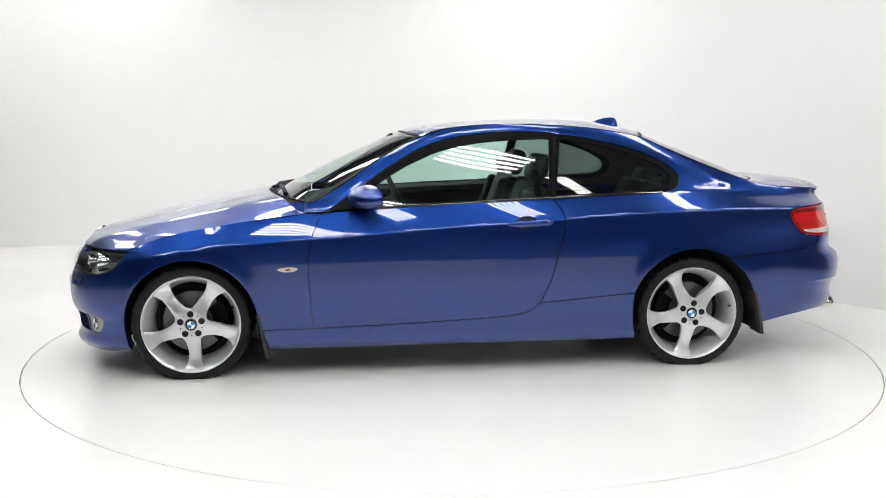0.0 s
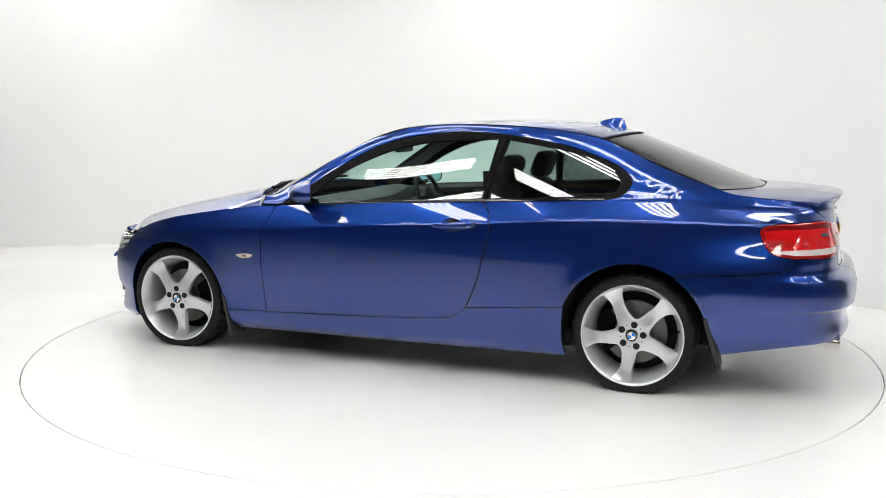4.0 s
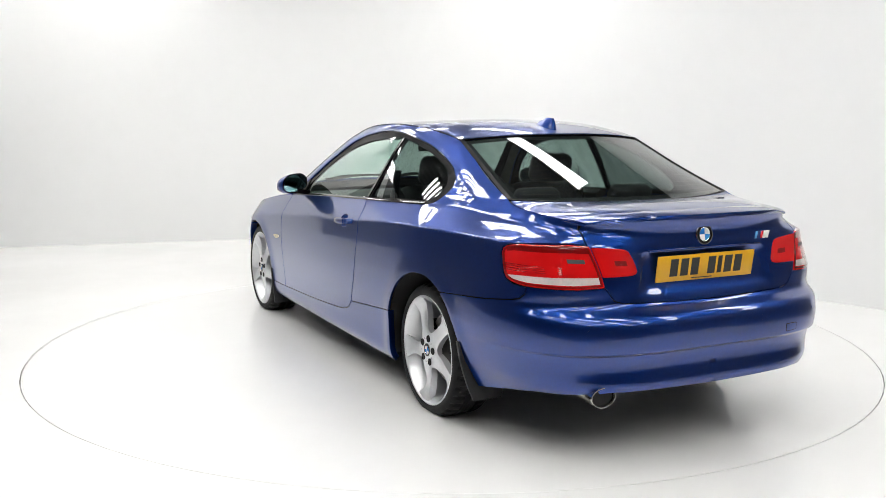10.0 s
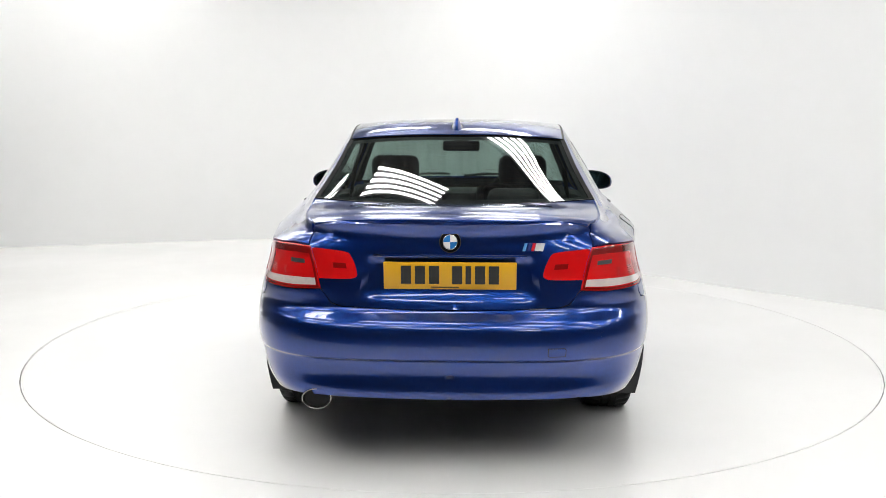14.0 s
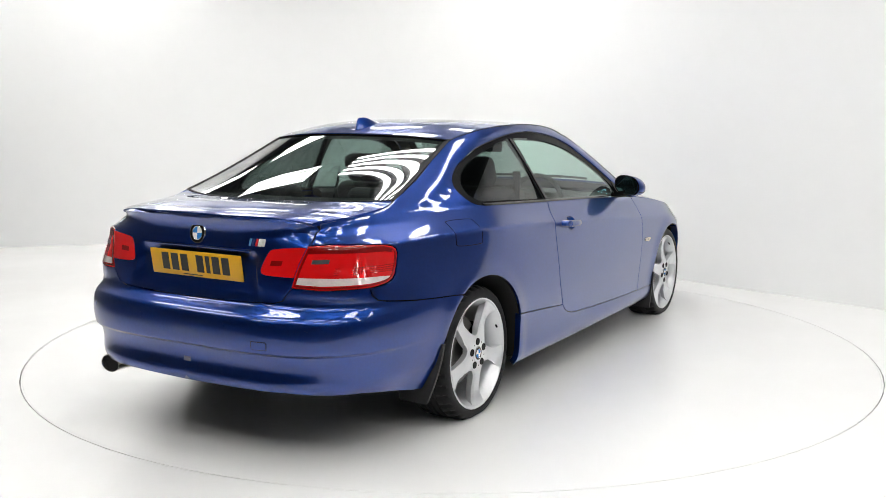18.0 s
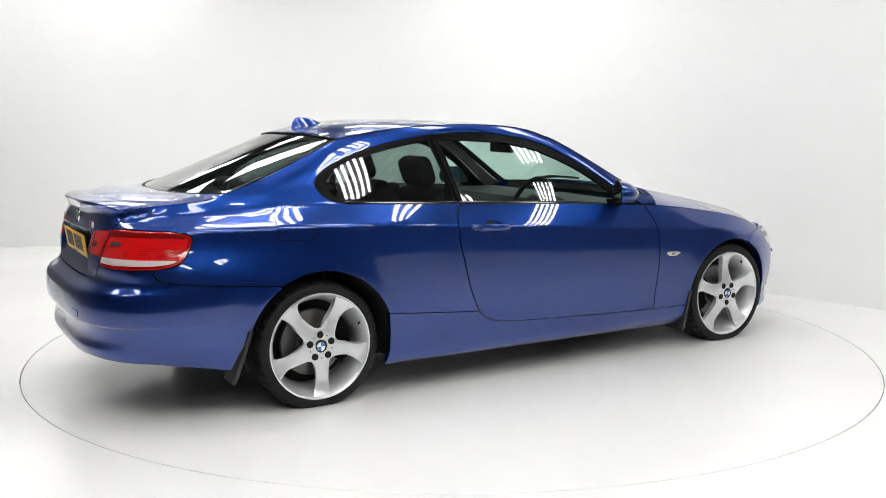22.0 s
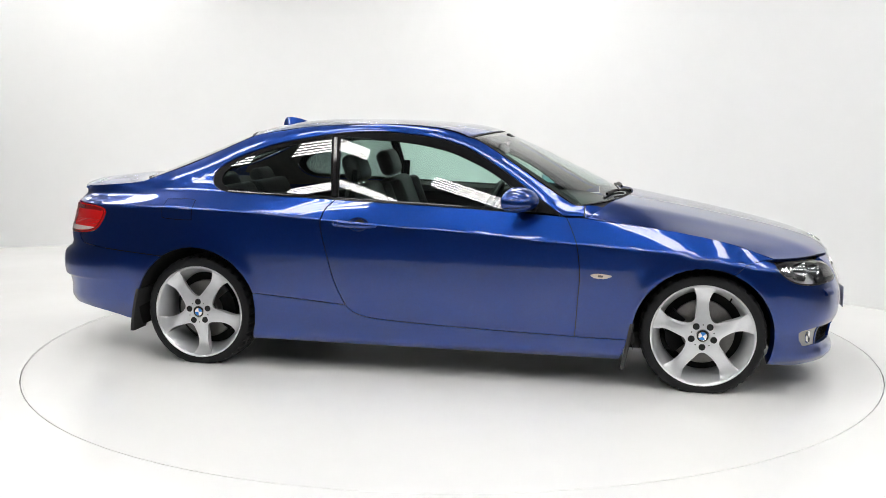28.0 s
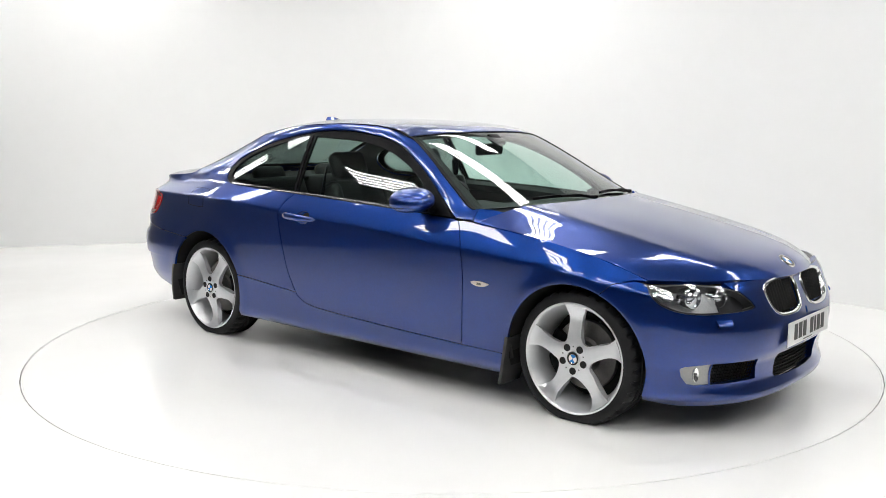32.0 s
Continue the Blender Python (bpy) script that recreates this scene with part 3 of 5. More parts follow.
def pane(window, off):
    """A clean side pane: a surface of the second order fitted to the skin over a window's outline."""
    lo, hi = np.min(window, 0), np.max(window, 0)
    pts = [(x, z) for x in np.linspace(lo[0], hi[0], 25) for z in np.linspace(lo[1], hi[1], 15)]
    pts = [p for p, k in zip(pts, inside(np.array(pts), window)) if k]
    bow = -0.36                                # the glass is barrelled from sill to roof
    M = np.array([(1, x, z, x * x, x * z) for x, z in pts])
    c = [float(v) for v in np.linalg.lstsq(M, np.array([width(x, z) - bow * z * z for x, z in pts]), rcond=None)[0]]
    # it stands a little steeper towards the rear
    return lambda x, z: (x, c[0] + c[1] * x + c[2] * z + c[3] * x * x + c[4] * x * z + bow * z * z - off + 0.04 * smooth(-x / 0.55) * (z - 1.14), z)


BONNET = top([(1.715, 0.692, 2.083, 0.668, 2.6), (1.62, 0.728, 2.040, 0.712, 2.8), (1.52, 0.759, 1.955, 0.752, 2.9), (1.40, 0.790, 1.80, 0.800, 3.2),
              (1.22, 0.824, 1.58, 0.848, 3.6), (1.0, 0.853, 1.28, 0.912, 4.0), (0.785, 0.880, 1.00, 0.962, 4.6)], 4)
SCREEN = top([(0.735, 0.938, 0.975, 0.948, 3.0), (0.63, 0.997, 0.84, 1.020, 2.6), (0.519, 1.066, 0.68, 1.100, 2.4), (0.361, 1.168, 0.48, 1.198, 2.4), (0.204, 1.258, 0.29, 1.279, 2.4), (0.13, 1.285, 0.205, 1.308, 2.4)], 3)
ROOF = top([(0.125, 1.286, 0.20, 1.309, 2.6), (-0.046, 1.335, 0.03, 1.348, 2.8), (-0.267, 1.352, -0.24, 1.372, 3.0), (-0.5, 1.353, -0.5, 1.380, 3.0),
            (-0.741, 1.342, -0.76, 1.379, 3.0), (-0.932, 1.320, -0.99, 1.363, 2.8), (-1.14, 1.283, -1.235, 1.309, 2.6)], 4)
REAR_GLASS = top([(-1.15, 1.281, -1.245, 1.304, 2.6), (-1.305, 1.216, -1.40, 1.250, 2.4), (-1.497, 1.130, -1.62, 1.164, 2.3), (-1.657, 1.073, -1.82, 1.083, 2.3), (-1.745, 1.042, -1.945, 1.034, 2.2)], 2)
BOOT = top([(-1.765, 1.033, -1.955, 1.028, 2.4), (-1.83, 1.012, -2.02, 1.030, 2.6), (-1.93, 1.000, -2.09, 1.031, 2.8), (-2.04, 0.991, -2.17, 1.027, 3.0), (-2.13, 0.984, -2.26, 1.014, 3.0), (-2.21, 0.972, -2.332, 0.992, 3.0)], 4)


def deck(surf, ns, nv, v0=-1.0, v1=1.0, s0=0.0, s1=1.0, depth=0.012, off=0.0, **kw):
    """A panel of the top, with its rim turned down."""
    bm = bmesh.new()
    rows = []
    for i in range(ns + 1):
        s = s0 + (s1 - s0) * i / ns
        rows.append([Vector(surf(s, v0 + (v1 - v0) * j / nv, **kw)) for j in range(nv + 1)])

    def nrm(i, j):
        a = rows[min(i + 1, ns)][j] - rows[max(i - 1, 0)][j]
        b = rows[i][min(j + 1, nv)] - rows[i][max(j - 1, 0)]
        n = a.cross(b).normalized()
        return n if n.z > 0 else -n
    lay = bm.verts.layers.float_vector.new("nrm")
    vs = [[bm.verts.new(rows[i][j] + nrm(i, j) * off) for j in range(nv + 1)] for i in range(ns + 1)]
    for i in range(ns + 1):
        for j in range(nv + 1):
            vs[i][j][lay] = nrm(i, j)
    for i in range(ns):
        for j in range(nv):
            f = bm.faces.new((vs[i][j], vs[i + 1][j], vs[i + 1][j + 1], vs[i][j + 1]))
            f.normal_update()
            if f.normal.z < 0:
                f.normal_flip()
    if depth:
        rim = [(i, 0) for i in range(ns + 1)] + [(ns, j) for j in range(1, nv + 1)] + [(i, nv) for i in range(ns - 1, -1, -1)] + [(0, j) for j in range(nv - 1, 0, -1)]
        a = [bm.verts.new(rows[i][j] + nrm(i, j) * off) for i, j in rim]
        b = [bm.verts.new(rows[i][j] + nrm(i, j) * (off - depth)) for i, j in rim]
        for k, (p, q) in enumerate(zip(a, b)):
            t = (a[(k + 1) % len(a)].co - a[k - 1].co).cross(q.co - p.co)
            p[lay] = q[lay] = t.normalized() if t.length > 1e-12 else Vector((0, 0, 1))
        for k in range(len(rim)):
            m = (k + 1) % len(rim)
            bm.faces.new((a[k], a[m], b[m], b[k]))
    return bm


def arc(cx, cz, r, a0, a1, n=22):
    return [(cx + r * math.cos(math.radians(a0 + (a1 - a0) * k / n)), cz + r * math.sin(math.radians(a0 + (a1 - a0) * k / n))) for k in range(n + 1)]


def S(pts):
    return [sx(*p) for p in pts]


# lines that panels share
L_DOOR_FRONT = spline([(0.682, 0.884), (0.718, 0.810), (0.744, 0.735), (0.759, 0.596), (0.752, 0.472), (0.738, 0.268)], 4)
L_DOOR_LOW = spline([(0.738, 0.268), (0.197, 0.286), (-0.265, 0.309), (-0.400, 0.326), (-0.462, 0.350), (-0.498, 0.384)], 5)
L_DOOR_REAR = spline([(-0.498, 0.384), (-0.555, 0.507), (-0.590, 0.631), (-0.621, 0.754), (-0.632, 0.831), (-0.613, 0.901), (-0.563, 0.953)], 4)
L_BELT = [(-0.563, 0.953), (-0.26, 0.940), (0.044, 0.927), (0.382, 0.908), (0.645, 0.890)]
L_FRAME = spline([(0.660, 0.891), (0.516, 0.987), (0.358, 1.096), (0.202, 1.188), (0.108, 1.234), (-0.047, 1.278), (-0.264, 1.306), (-0.418, 1.312), (-0.620, 1.301), (-0.884, 1.261), (-1.039, 1.224),
                  (-1.196, 1.168), (-1.285, 1.122), (-1.326, 1.080), (-1.330, 1.050), (-1.308, 1.012), (-1.262, 0.987), (-1.200, 0.978)], 5)
L_BELT_REAR = [(-1.200, 0.978), (-0.876, 0.966), (-0.563, 0.953)]
L_RAIL = spline([(0.772, 0.945), (0.704, 0.951), (0.519, 1.065), (0.361, 1.167), (0.204, 1.257), (0.125, 1.285), (-0.046, 1.333), (-0.267, 1.351), (-0.425, 1.354), (-0.741, 1.342), (-0.932, 1.320),
                 (-1.144, 1.282), (-1.305, 1.216), (-1.497, 1.130), (-1.657, 1.072), (-1.750, 1.042), (-1.83, 1.014), (-1.994, 0.995), (-2.119, 0.985), (-2.18, 0.976)], 4)
L_SHOULDER = spline([(0.682, 0.884), (0.775, 0.880), (0.876, 0.866), (1.123, 0.838), (1.30, 0.811), (1.434, 0.785), (1.60, 0.735), (1.712, 0.690)], 4)

# ---- the car ----
car = tagged(new("car"), "glossy metallic blue two-door coupe with silver five-spoke wheels", "car")
CREASE_PTS = [sx(x, CREASE(x) + d) for x in np.arange(-2.0, 1.0, 0.028) for d in (-0.012, 0.0, 0.012)]
CREASE_PTS += [sx(x, BELT(x) + d) for x in np.arange(-1.7, -1.25, 0.028) for d in (-0.012, 0.0, 0.012)]
SIDES = (car, car)
GAP = 0.0030


def side_panels():
    """Wings, doors, body sides and sills, left and right."""
    wing = L_SHOULDER + [(1.66, 0.688), (1.578, 0.668)] + arc(AXLE, 0.295, 0.352, 66, 181) + [(1.012, 0.264)] + [(0.738, 0.268)] + L_DOOR_FRONT[::-1][1:-1]
    both("wing", sheet(S(wing), skin, 0.026, 0.014, away, extra=CREASE_PTS, gap=0.0016), PAINT, SIDES)
    door = L_DOOR_FRONT + L_DOOR_LOW[1:] + L_DOOR_REAR[1:] + L_BELT[1:]
    cup = [(-0.420 + 0.058 * math.cos(a), 0.825 + 0.037 * math.sin(a)) for a in np.linspace(0, 2 * math.pi, 28, endpoint=False)]
    doors = both("door", sheet(door, skin, 0.026, 0.014, away, holes=(cup,), extra=CREASE_PTS, gap=GAP), PAINT, SIDES, ("blue metallic door", "blue metallic door"))
    lamp = [sx(-2.205, 0.972), tail(0.560, 0.950), tail(0.562, 0.892), tail(0.63, 0.896), tail(0.70, 0.892), sx(-2.05, 0.886), sx(-1.995, 0.875), sx(-1.974, 0.861), sx(-1.970, 0.842), sx(-1.986, 0.800), sx(-2.012, 0.760), sx(-2.035, 0.742), sx(-2.065, 0.732), sx(-2.10, 0.726), sx(-2.138, 0.722)]
    seam = [sx(-2.146, 0.712), sx(-2.140, 0.690), sx(-2.118, 0.670), sx(-2.08, 0.661), sx(-1.932, 0.643), sx(-1.802, 0.632), sx(-1.60, 0.616)]
    frame_poly = ([(0.690, 0.889), (0.772, 0.887)] + L_RAIL + lamp + seam + arc(-AXLE, 0.295, 0.374, 121, 20) + [(-1.029, 0.429)]
                  + [(-0.498, 0.384)] + L_DOOR_REAR[1:] + L_BELT_REAR[::-1][1:] + L_FRAME[::-1][1:])
    fp = [(sx(*p) if p in L_RAIL and p[0] < XB else p) for p in frame_poly]
    sides = both("body_side", sheet(fp, skin, 0.024, 0.012, away, extra=CREASE_PTS, gap=GAP), PAINT, SIDES)
    sill = [(1.002, 0.262), (0.738, 0.2665)] + [(x, z - 0.0015) for x, z in L_DOOR_LOW[1:]] + [(-1.030, 0.4265), (-1.022, 0.34), (-1.025, 0.25), (-1.045, 0.168), (-0.5, 0.162), (0.5, 0.152), (0.965, 0.148), (0.985, 0.20)]
    both("sill", sheet(sill, skin, 0.022, 0.03, away), PAINT, SIDES)
    # black sheet that puts shade into the gaps, and lining within the pillars
    inner = [(1.05, 0.25), (0.9, 0.85), (-0.5, 0.90), (-0.9, 0.90), (-0.98, 0.45), (-0.95, 0.22), (0.95, 0.2)]
    both("gap_shade_panel", sheet(inner, skin, 0.06, 0, away, off=-0.022), DARK, SIDES)
    up = [(0.70, 0.93)] + [p for p in L_RAIL[2:60] if p[0] > -1.70] + [(-1.72, 1.02), (-1.5, 0.93), (-0.55, 0.93)] + L_BELT_REAR[::-1] + L_FRAME[::-1][1:]
    up = [(sx(*p) if p[0] < XB else p) for p in up]
    both("pillar_lining", sheet(up, skin, 0.05, 0, away, off=-0.026), HEADLINER, SIDES)
    # windows
    for k in (0, 1):
        d, m = doors[k], (lambda b: b) if k == 0 else (lambda b: mirrored(b))
        glass_poly = [(0.50, 0.905)] + spline([(0.47, 0.965), (0.386, 1.035), (0.266, 1.112), (0.141, 1.172), (0.016, 1.219), (-0.171, 1.258), (-0.358, 1.274), (-0.596, 1.284)], 4) + [(-0.560, 0.962), (-0.26, 0.946), (0.044, 0.932), (0.382, 0.912)]
        quarter = [(-0.652, 1.280)] + spline([(-0.652, 1.280), (-0.853, 1.248), (-1.040, 1.203), (-1.190, 1.145), (-1.262, 1.095), (-1.280, 1.056), (-1.262, 1.018), (-1.21, 0.994)], 4)[1:] + [(-0.9, 0.978), (-0.592, 0.963)]
        g1 = sheet(glass_poly, pane(glass_poly, 0.008), 0.045, 0.004)
        g2 = sheet(quarter, pane(quarter, 0.007), 0.045, 0.004)
        w1 = part("door_window", m(g1), GLASS, d, "green tinted door glass")
        w2 = part("quarter_window", m(g2), GLASS_DARK, car, "rear quarter glass, tint darkened for cabin shade")
        w1.visible_shadow = w2.visible_shadow = False
        # black frame round both panes
        hole1, hole2 = shrink(glass_poly, 0.004), shrink(quarter, 0.004)
        outer = [(0.645, 0.893)] + L_FRAME[1:] + L_BELT_REAR[1:] + L_BELT[1:-1]
        part("window_frame", m(sheet(outer, skin, 0.03, 0.012, away, holes=(hole1, hole2), off=-0.004, gap=0.001)), TRIM, car, "black window surround")
        strip = [(x, z + 0.004) for x, z in [(0.40, 0.906), (0.044, 0.926), (-0.26, 0.939), (-0.563, 0.952), (-0.876, 0.965), (-1.21, 0.978)]]
        strip = spline(strip, 6)
        b = loft([[Vector(skin(x, z + dz)) + Vector((0, dy, 0)) for dy, dz in ((-0.004, -0.007), (0.004, -0.007), (0.007, -0.004), (0.0065, 0.001), (0.003, 0.005), (-0.004, 0.006))] for x, z in strip])
        part("waist_strip", m(b), GLOSSBLACK, car, "black rubber waist strip")
        pillar = loft([[Vector(skin(x + dx, z)) + Vector((0, dy, 0)) for dx, dy in ((-0.010, -0.008), (-0.010, 0.004), (0.010, 0.004), (0.010, -0.008))] for x, z in ((-0.574, 0.966), (-0.600, 1.12), (-0.626, 1.28))])
        part("pillar_trim", m(pillar), GLOSSBLACK, car, "gloss black pillar strip")
        # door card
        card = [(0.68, 0.30), (0.66, 0.885), (0.382, 0.905), (-0.555, 0.950), (-0.60, 0.75), (-0.50, 0.42), (-0.4, 0.33)]
        part("door_card", m(sheet(card, skin, 0.06, 0.02, away, off=-0.085)), PLASTIC, d)
        top_roll = loft([[Vector(skin(x, z)) + Vector((0, dy, dz)) for dy, dz in ((-0.02, -0.03), (-0.02, 0.0), (-0.06, 0.008), (-0.09, -0.015), (-0.09, -0.05))] for x, z in ((0.64, 0.888), (0.382, 0.902), (0.044, 0.922), (-0.55, 0.946))])
        part("door_top_roll", m(top_roll), PLASTIC, d)
        rear_card = [(-0.60, 0.45), (-0.64, 0.948), (-1.25, 0.975), (-1.3, 0.85), (-1.0, 0.75), (-0.95, 0.45)]
        part("rear_side_card", m(sheet(rear_card, skin, 0.06, 0.02, away, off=-0.10)), PLASTIC, car)
        # handle in its cup
        hz = Curve((-0.56, 0.834), (-0.31, 0.820))
        rows = []
        for f in (1.012, 0.97, 0.88, 0.72, 0.5, 0.25, 0.02):
            rows.append([Vector(skin(-0.420 + 0.058 * f * math.cos(a), 0.825 + 0.037 * f * math.sin(a))) - Vector((0, 0.001 + 0.036 * (1 - min(f, 1.0) ** 2) ** 0.6, 0)) for a in np.linspace(0, 2 * math.pi, 28, endpoint=False)])
        part("handle_cup", m(loft(rows, True, False)), PAINT, d, "shallow oval cup behind the handle")
        secs = []
        for i in range(21):
            t = i / 20
            x = -0.312 - 0.205 * t
            r = Curve((0, 0.003), (0.06, 0.011), (0.2, 0.0150), (0.7, 0.0180), (1, 0.0185))(t)
            lift = Curve((0, 0.002), (0.12, 0.014), (0.35, 0.030), (0.65, 0.036), (1, 0.034))(t)
            c = Vector(skin(x, hz(x))) + Vector((0, lift, 0))
            secs.append([c + Vector((0, 0.72 * r * math.cos(a), r * math.sin(a))) for a in np.linspace(0, 2 * math.pi, 16, endpoint=False)])
        part("door_handle", m(loft(secs)), PAINT, d, "blue pull handle")
        secs = []
        for i in range(9):
            t = i / 8
            x = -0.5195 - 0.036 * t
            r = 0.0185 * math.sqrt(max(0.02, 1 - t ** 3))
            c = Vector(skin(x, hz(x)))
            secs.append([c + Vector((0, (0.043 - 0.012 * t * t if math.cos(a) > 0 else -0.004) * (0.75 + 0.25 * abs(math.cos(a))) if abs(math.cos(a)) > 0.3 else 0.018, r * math.sin(a))) for a in np.linspace(0, 2 * math.pi, 16, endpoint=False)])
        part("lock_cover", m(loft(secs)), PAINT, d)
        if k == 1:
            part("key_barrel", m(lathe([(0.0, 0.004), (0.008, 0.004), (0.009, 0.0)], 16)), CHROME, d, matrix=pose(-0.538, -width(-0.538, 0.832) - 0.041, 0.832, 0, 0, 180))


side_panels()


def wrap_half(poly, holes=(), step=0.026, depth=0.014, off=0.0, extra=()):
    """A piece that wraps round nose or tail, both halves in one mesh."""
    bm = sheet(poly, skin, step, depth, away, holes=holes, off=off, extra=extra, near=0.22)
    join(bm, mirrored(bm))
    bmesh.ops.remove_doubles(bm, verts=[v for v in bm.verts if abs(v.co.y) < 1e-4], dist=1e-4)
    return bm


def front_end():
    kid = spline([front(*p) for p in ((0.036, 0.630), (0.060, 0.660), (0.13, 0.668), (0.25, 0.664), (0.335, 0.648), (0.352, 0.612), (0.332, 0.552), (0.284, 0.520), (0.200, 0.510), (0.110, 0.514), (0.055, 0.534), (0.038, 0.580))], 7, True)
    fog = [front(*p) for p in ((0.652, 0.334), (0.728, 0.322), (0.738, 0.312), (0.730, 0.275), (0.712, 0.242), (0.690, 0.236), (0.640, 0.238))]
    vent = [front(*p) for p in ((0.425, 0.334), (0.646, 0.334), (0.634, 0.236), (0.400, 0.238))]
    lamp_top = spline([sx(1.712, 0.674), sx(1.783, 0.680), front(0.667, 0.682), front(0.58, 0.668), front(0.51, 0.640), front(0.462, 0.598), front(0.446, 0.570)], 4)
    lamp_low = spline([front(0.446, 0.570), front(0.50, 0.560), front(0.588, 0.556), front(0.693, 0.553), front(0.757, 0.562), sx(1.782, 0.592), sx(1.742, 0.632), sx(1.712, 0.674)], 4)
    lamp = lamp_top[:-1] + lamp_low[:-1]
    edge = [front(0.0, 0.662), front(0.05, 0.668), front(0.2, 0.673), front(0.34, 0.675), front(0.46, 0.677), front(0.56, 0.680)] + lamp_top[14:-1]
    low = [sx(1.712, 0.150), sx(1.78, 0.136), front(0.687, 0.130), front(0.604, 0.134), front(0.441, 0.142), front(0.2, 0.146), front(0.0, 0.146)]
    arch = [sx(AXLE + 0.352 * math.cos(math.radians(a)), 0.295 + 0.352 * math.sin(math.radians(a))) for a in np.linspace(65.8, -24, 19)]
    poly = edge + lamp_low + [sx(1.66, 0.6862), sx(1.578, 0.6668)] + arch + low
    holes = [kid, fog, vent]
    poly = [p if abs(skin(*p)[1]) > 0.002 else (XA + 0.9 * math.pi / 2, p[1]) for p in poly]
    # the centre intake is cut from both halves: its inner side lies on the middle line
    poly = poly + [front(0.0, 0.205), front(0.12, 0.208), front(0.238, 0.218), front(0.252, 0.228), front(0.266, 0.318), front(0.258, 0.332), front(0.12, 0.334), front(0.0, 0.334)]
    poly = [p if abs(skin(*p)[1]) > 0.002 else (XA + 0.9 * math.pi / 2, p[1]) for p in poly]
    body = sheet(poly, skin, 0.024, 0.045, away, holes=(kid, fog, vent))
    body2 = mirrored(body)
    join(body, body2)
    bmesh.ops.remove_doubles(body, verts=[v for v in body.verts if abs(v.co.y) < 1e-4], dist=1e-4)
    part("front_bumper", body, PAINT, car, "blue front bumper with a chin lip")
    # bonnet
    part("bonnet", deck(BONNET, 48, 56, -0.9972, 0.9972, 0.002, 0.996, 0.02, ridge=0.006), PAINT, car, "long blue bonnet with two creases")
    # kidneys: chrome rim, dark slats
    for sg in (1, -1):
        pts = [Vector(skin(*p)) for p in kid]
        secs = []
        n = len(pts)
        cen = sum(pts, Vector()) / n
        for i in range(n):
            d = (pts[(i + 1) % n] - pts[i - 1]).normalized()
            o = (pts[i] - cen)
            o = (o - d * o.dot(d)).normalized()
            f = Vector((1, 0.25, 0.15)).normalized()
            secs.append([pts[i] + o * a + f * b for a, b in ((0.006, -0.010), (0.007, 0.000), (0.005, 0.004), (0.000, 0.006), (-0.005, 0.005), (-0.008, 0.002), (-0.010, -0.004), (-0.010, -0.012))])
        secs.append(secs[0])
        b = loft(secs, True, False)
        if sg < 0:
            for v in b.verts:
                v.co.y = -v.co.y
            bmesh.ops.reverse_faces(b, faces=b.faces)
        k = part("kidney_grille", b, CHROME, car, "chrome kidney grille surround")
        for j in range(12):
            y = 0.056 + 0.0255 * j
            x = skin(*front(y, 0.585))[0] - 0.030
            part("slat", box(0.03, 0.006, 0.150, 0.002, 1, (x, sg * y, 0.587), turn=Matrix.Rotation(radians(-20), 4, "Y")), DARK, k)
        back = [tuple(p) for p in kid]
        bk = sheet(back, skin, 0.05, 0.0, away, off=-0.06)
        part("backing", bk if sg > 0 else mirrored(bk), DARK, k)
    # lower intakes
    g = part("lower_grille", box(0.02, 0.80, 0.22, 0.004, 1, (2.00, 0, 0.262)), DARK, car, "black lower grille")
    for j in range(8):
        part("bar", ribbon([(2.066 - 0.30 * y * y, y, 0.214 + 0.0165 * j) for y in np.linspace(-0.275, 0.275, 13)], 0.016, 0.004), DARK, g)
    for j in range(21):
        y = -0.26 + 0.026 * j
        part("grille_rib", box(0.012, 0.004, 0.14, 0, 1, (2.058 - 0.30 * y * y, y, 0.270)), DARK, g)
    for sg in (1, -1):
        m = (lambda b: b) if sg > 0 else mirrored
        v = part("side_vent", m(sheet(vent, skin, 0.05, 0, away, off=-0.045)), DARK, car)
        for j in range(6):
            z = 0.246 + 0.0155 * j
            path = [Vector(skin(*front(y, z))) - Vector((0.016, 0, 0)) for y in np.linspace(0.41, 0.645, 9)]
            part("mesh_bar", m(tube(path, 0.0024, 6)), TRIM, v)
        for j in range(15):
            y = 0.418 + 0.0155 * j
            part("mesh_rib", m(tube([Vector(skin(*front(y, z))) - Vector((0.02, 0, 0)) for z in (0.240, 0.332)], 0.0022, 6)), TRIM, v)
        f = part("fog_lamp", m(sheet(fog, skin, 0.02, 0.03, away, off=-0.006)), FOG, car, "frosted grey fog lamp with a round lens")
        c = Vector(skin(*front(0.690, 0.286)))
        n = Vector((0.80, 0.60, 0)).normalized()
        q = n.to_track_quat("Z", "Y").to_matrix().to_4x4()
        b = lathe([(0.0, -0.004), (0.012, -0.001), (0.022, 0.004), (0.027, 0.006), (0.030, 0.004), (0.031, -0.008)], 28, "z")
        bmesh.ops.transform(b, matrix=Matrix.Translation(c) @ q @ Matrix.Diagonal((0.45, 1.1, 1, 1)), verts=b.verts)
        part("fog_lens", m(b), LAMP_BOWL, f, "chrome oval fog lamp bowl")
        b = lathe([(0.0, 0.005), (0.004, 0.004), (0.006, 0.0), (0.006, -0.012)], 14, "z")
        bmesh.ops.transform(b, matrix=Matrix.Translation(c) @ q, verts=b.verts)
        part("bulb", m(b), LAMP_GREY, f)
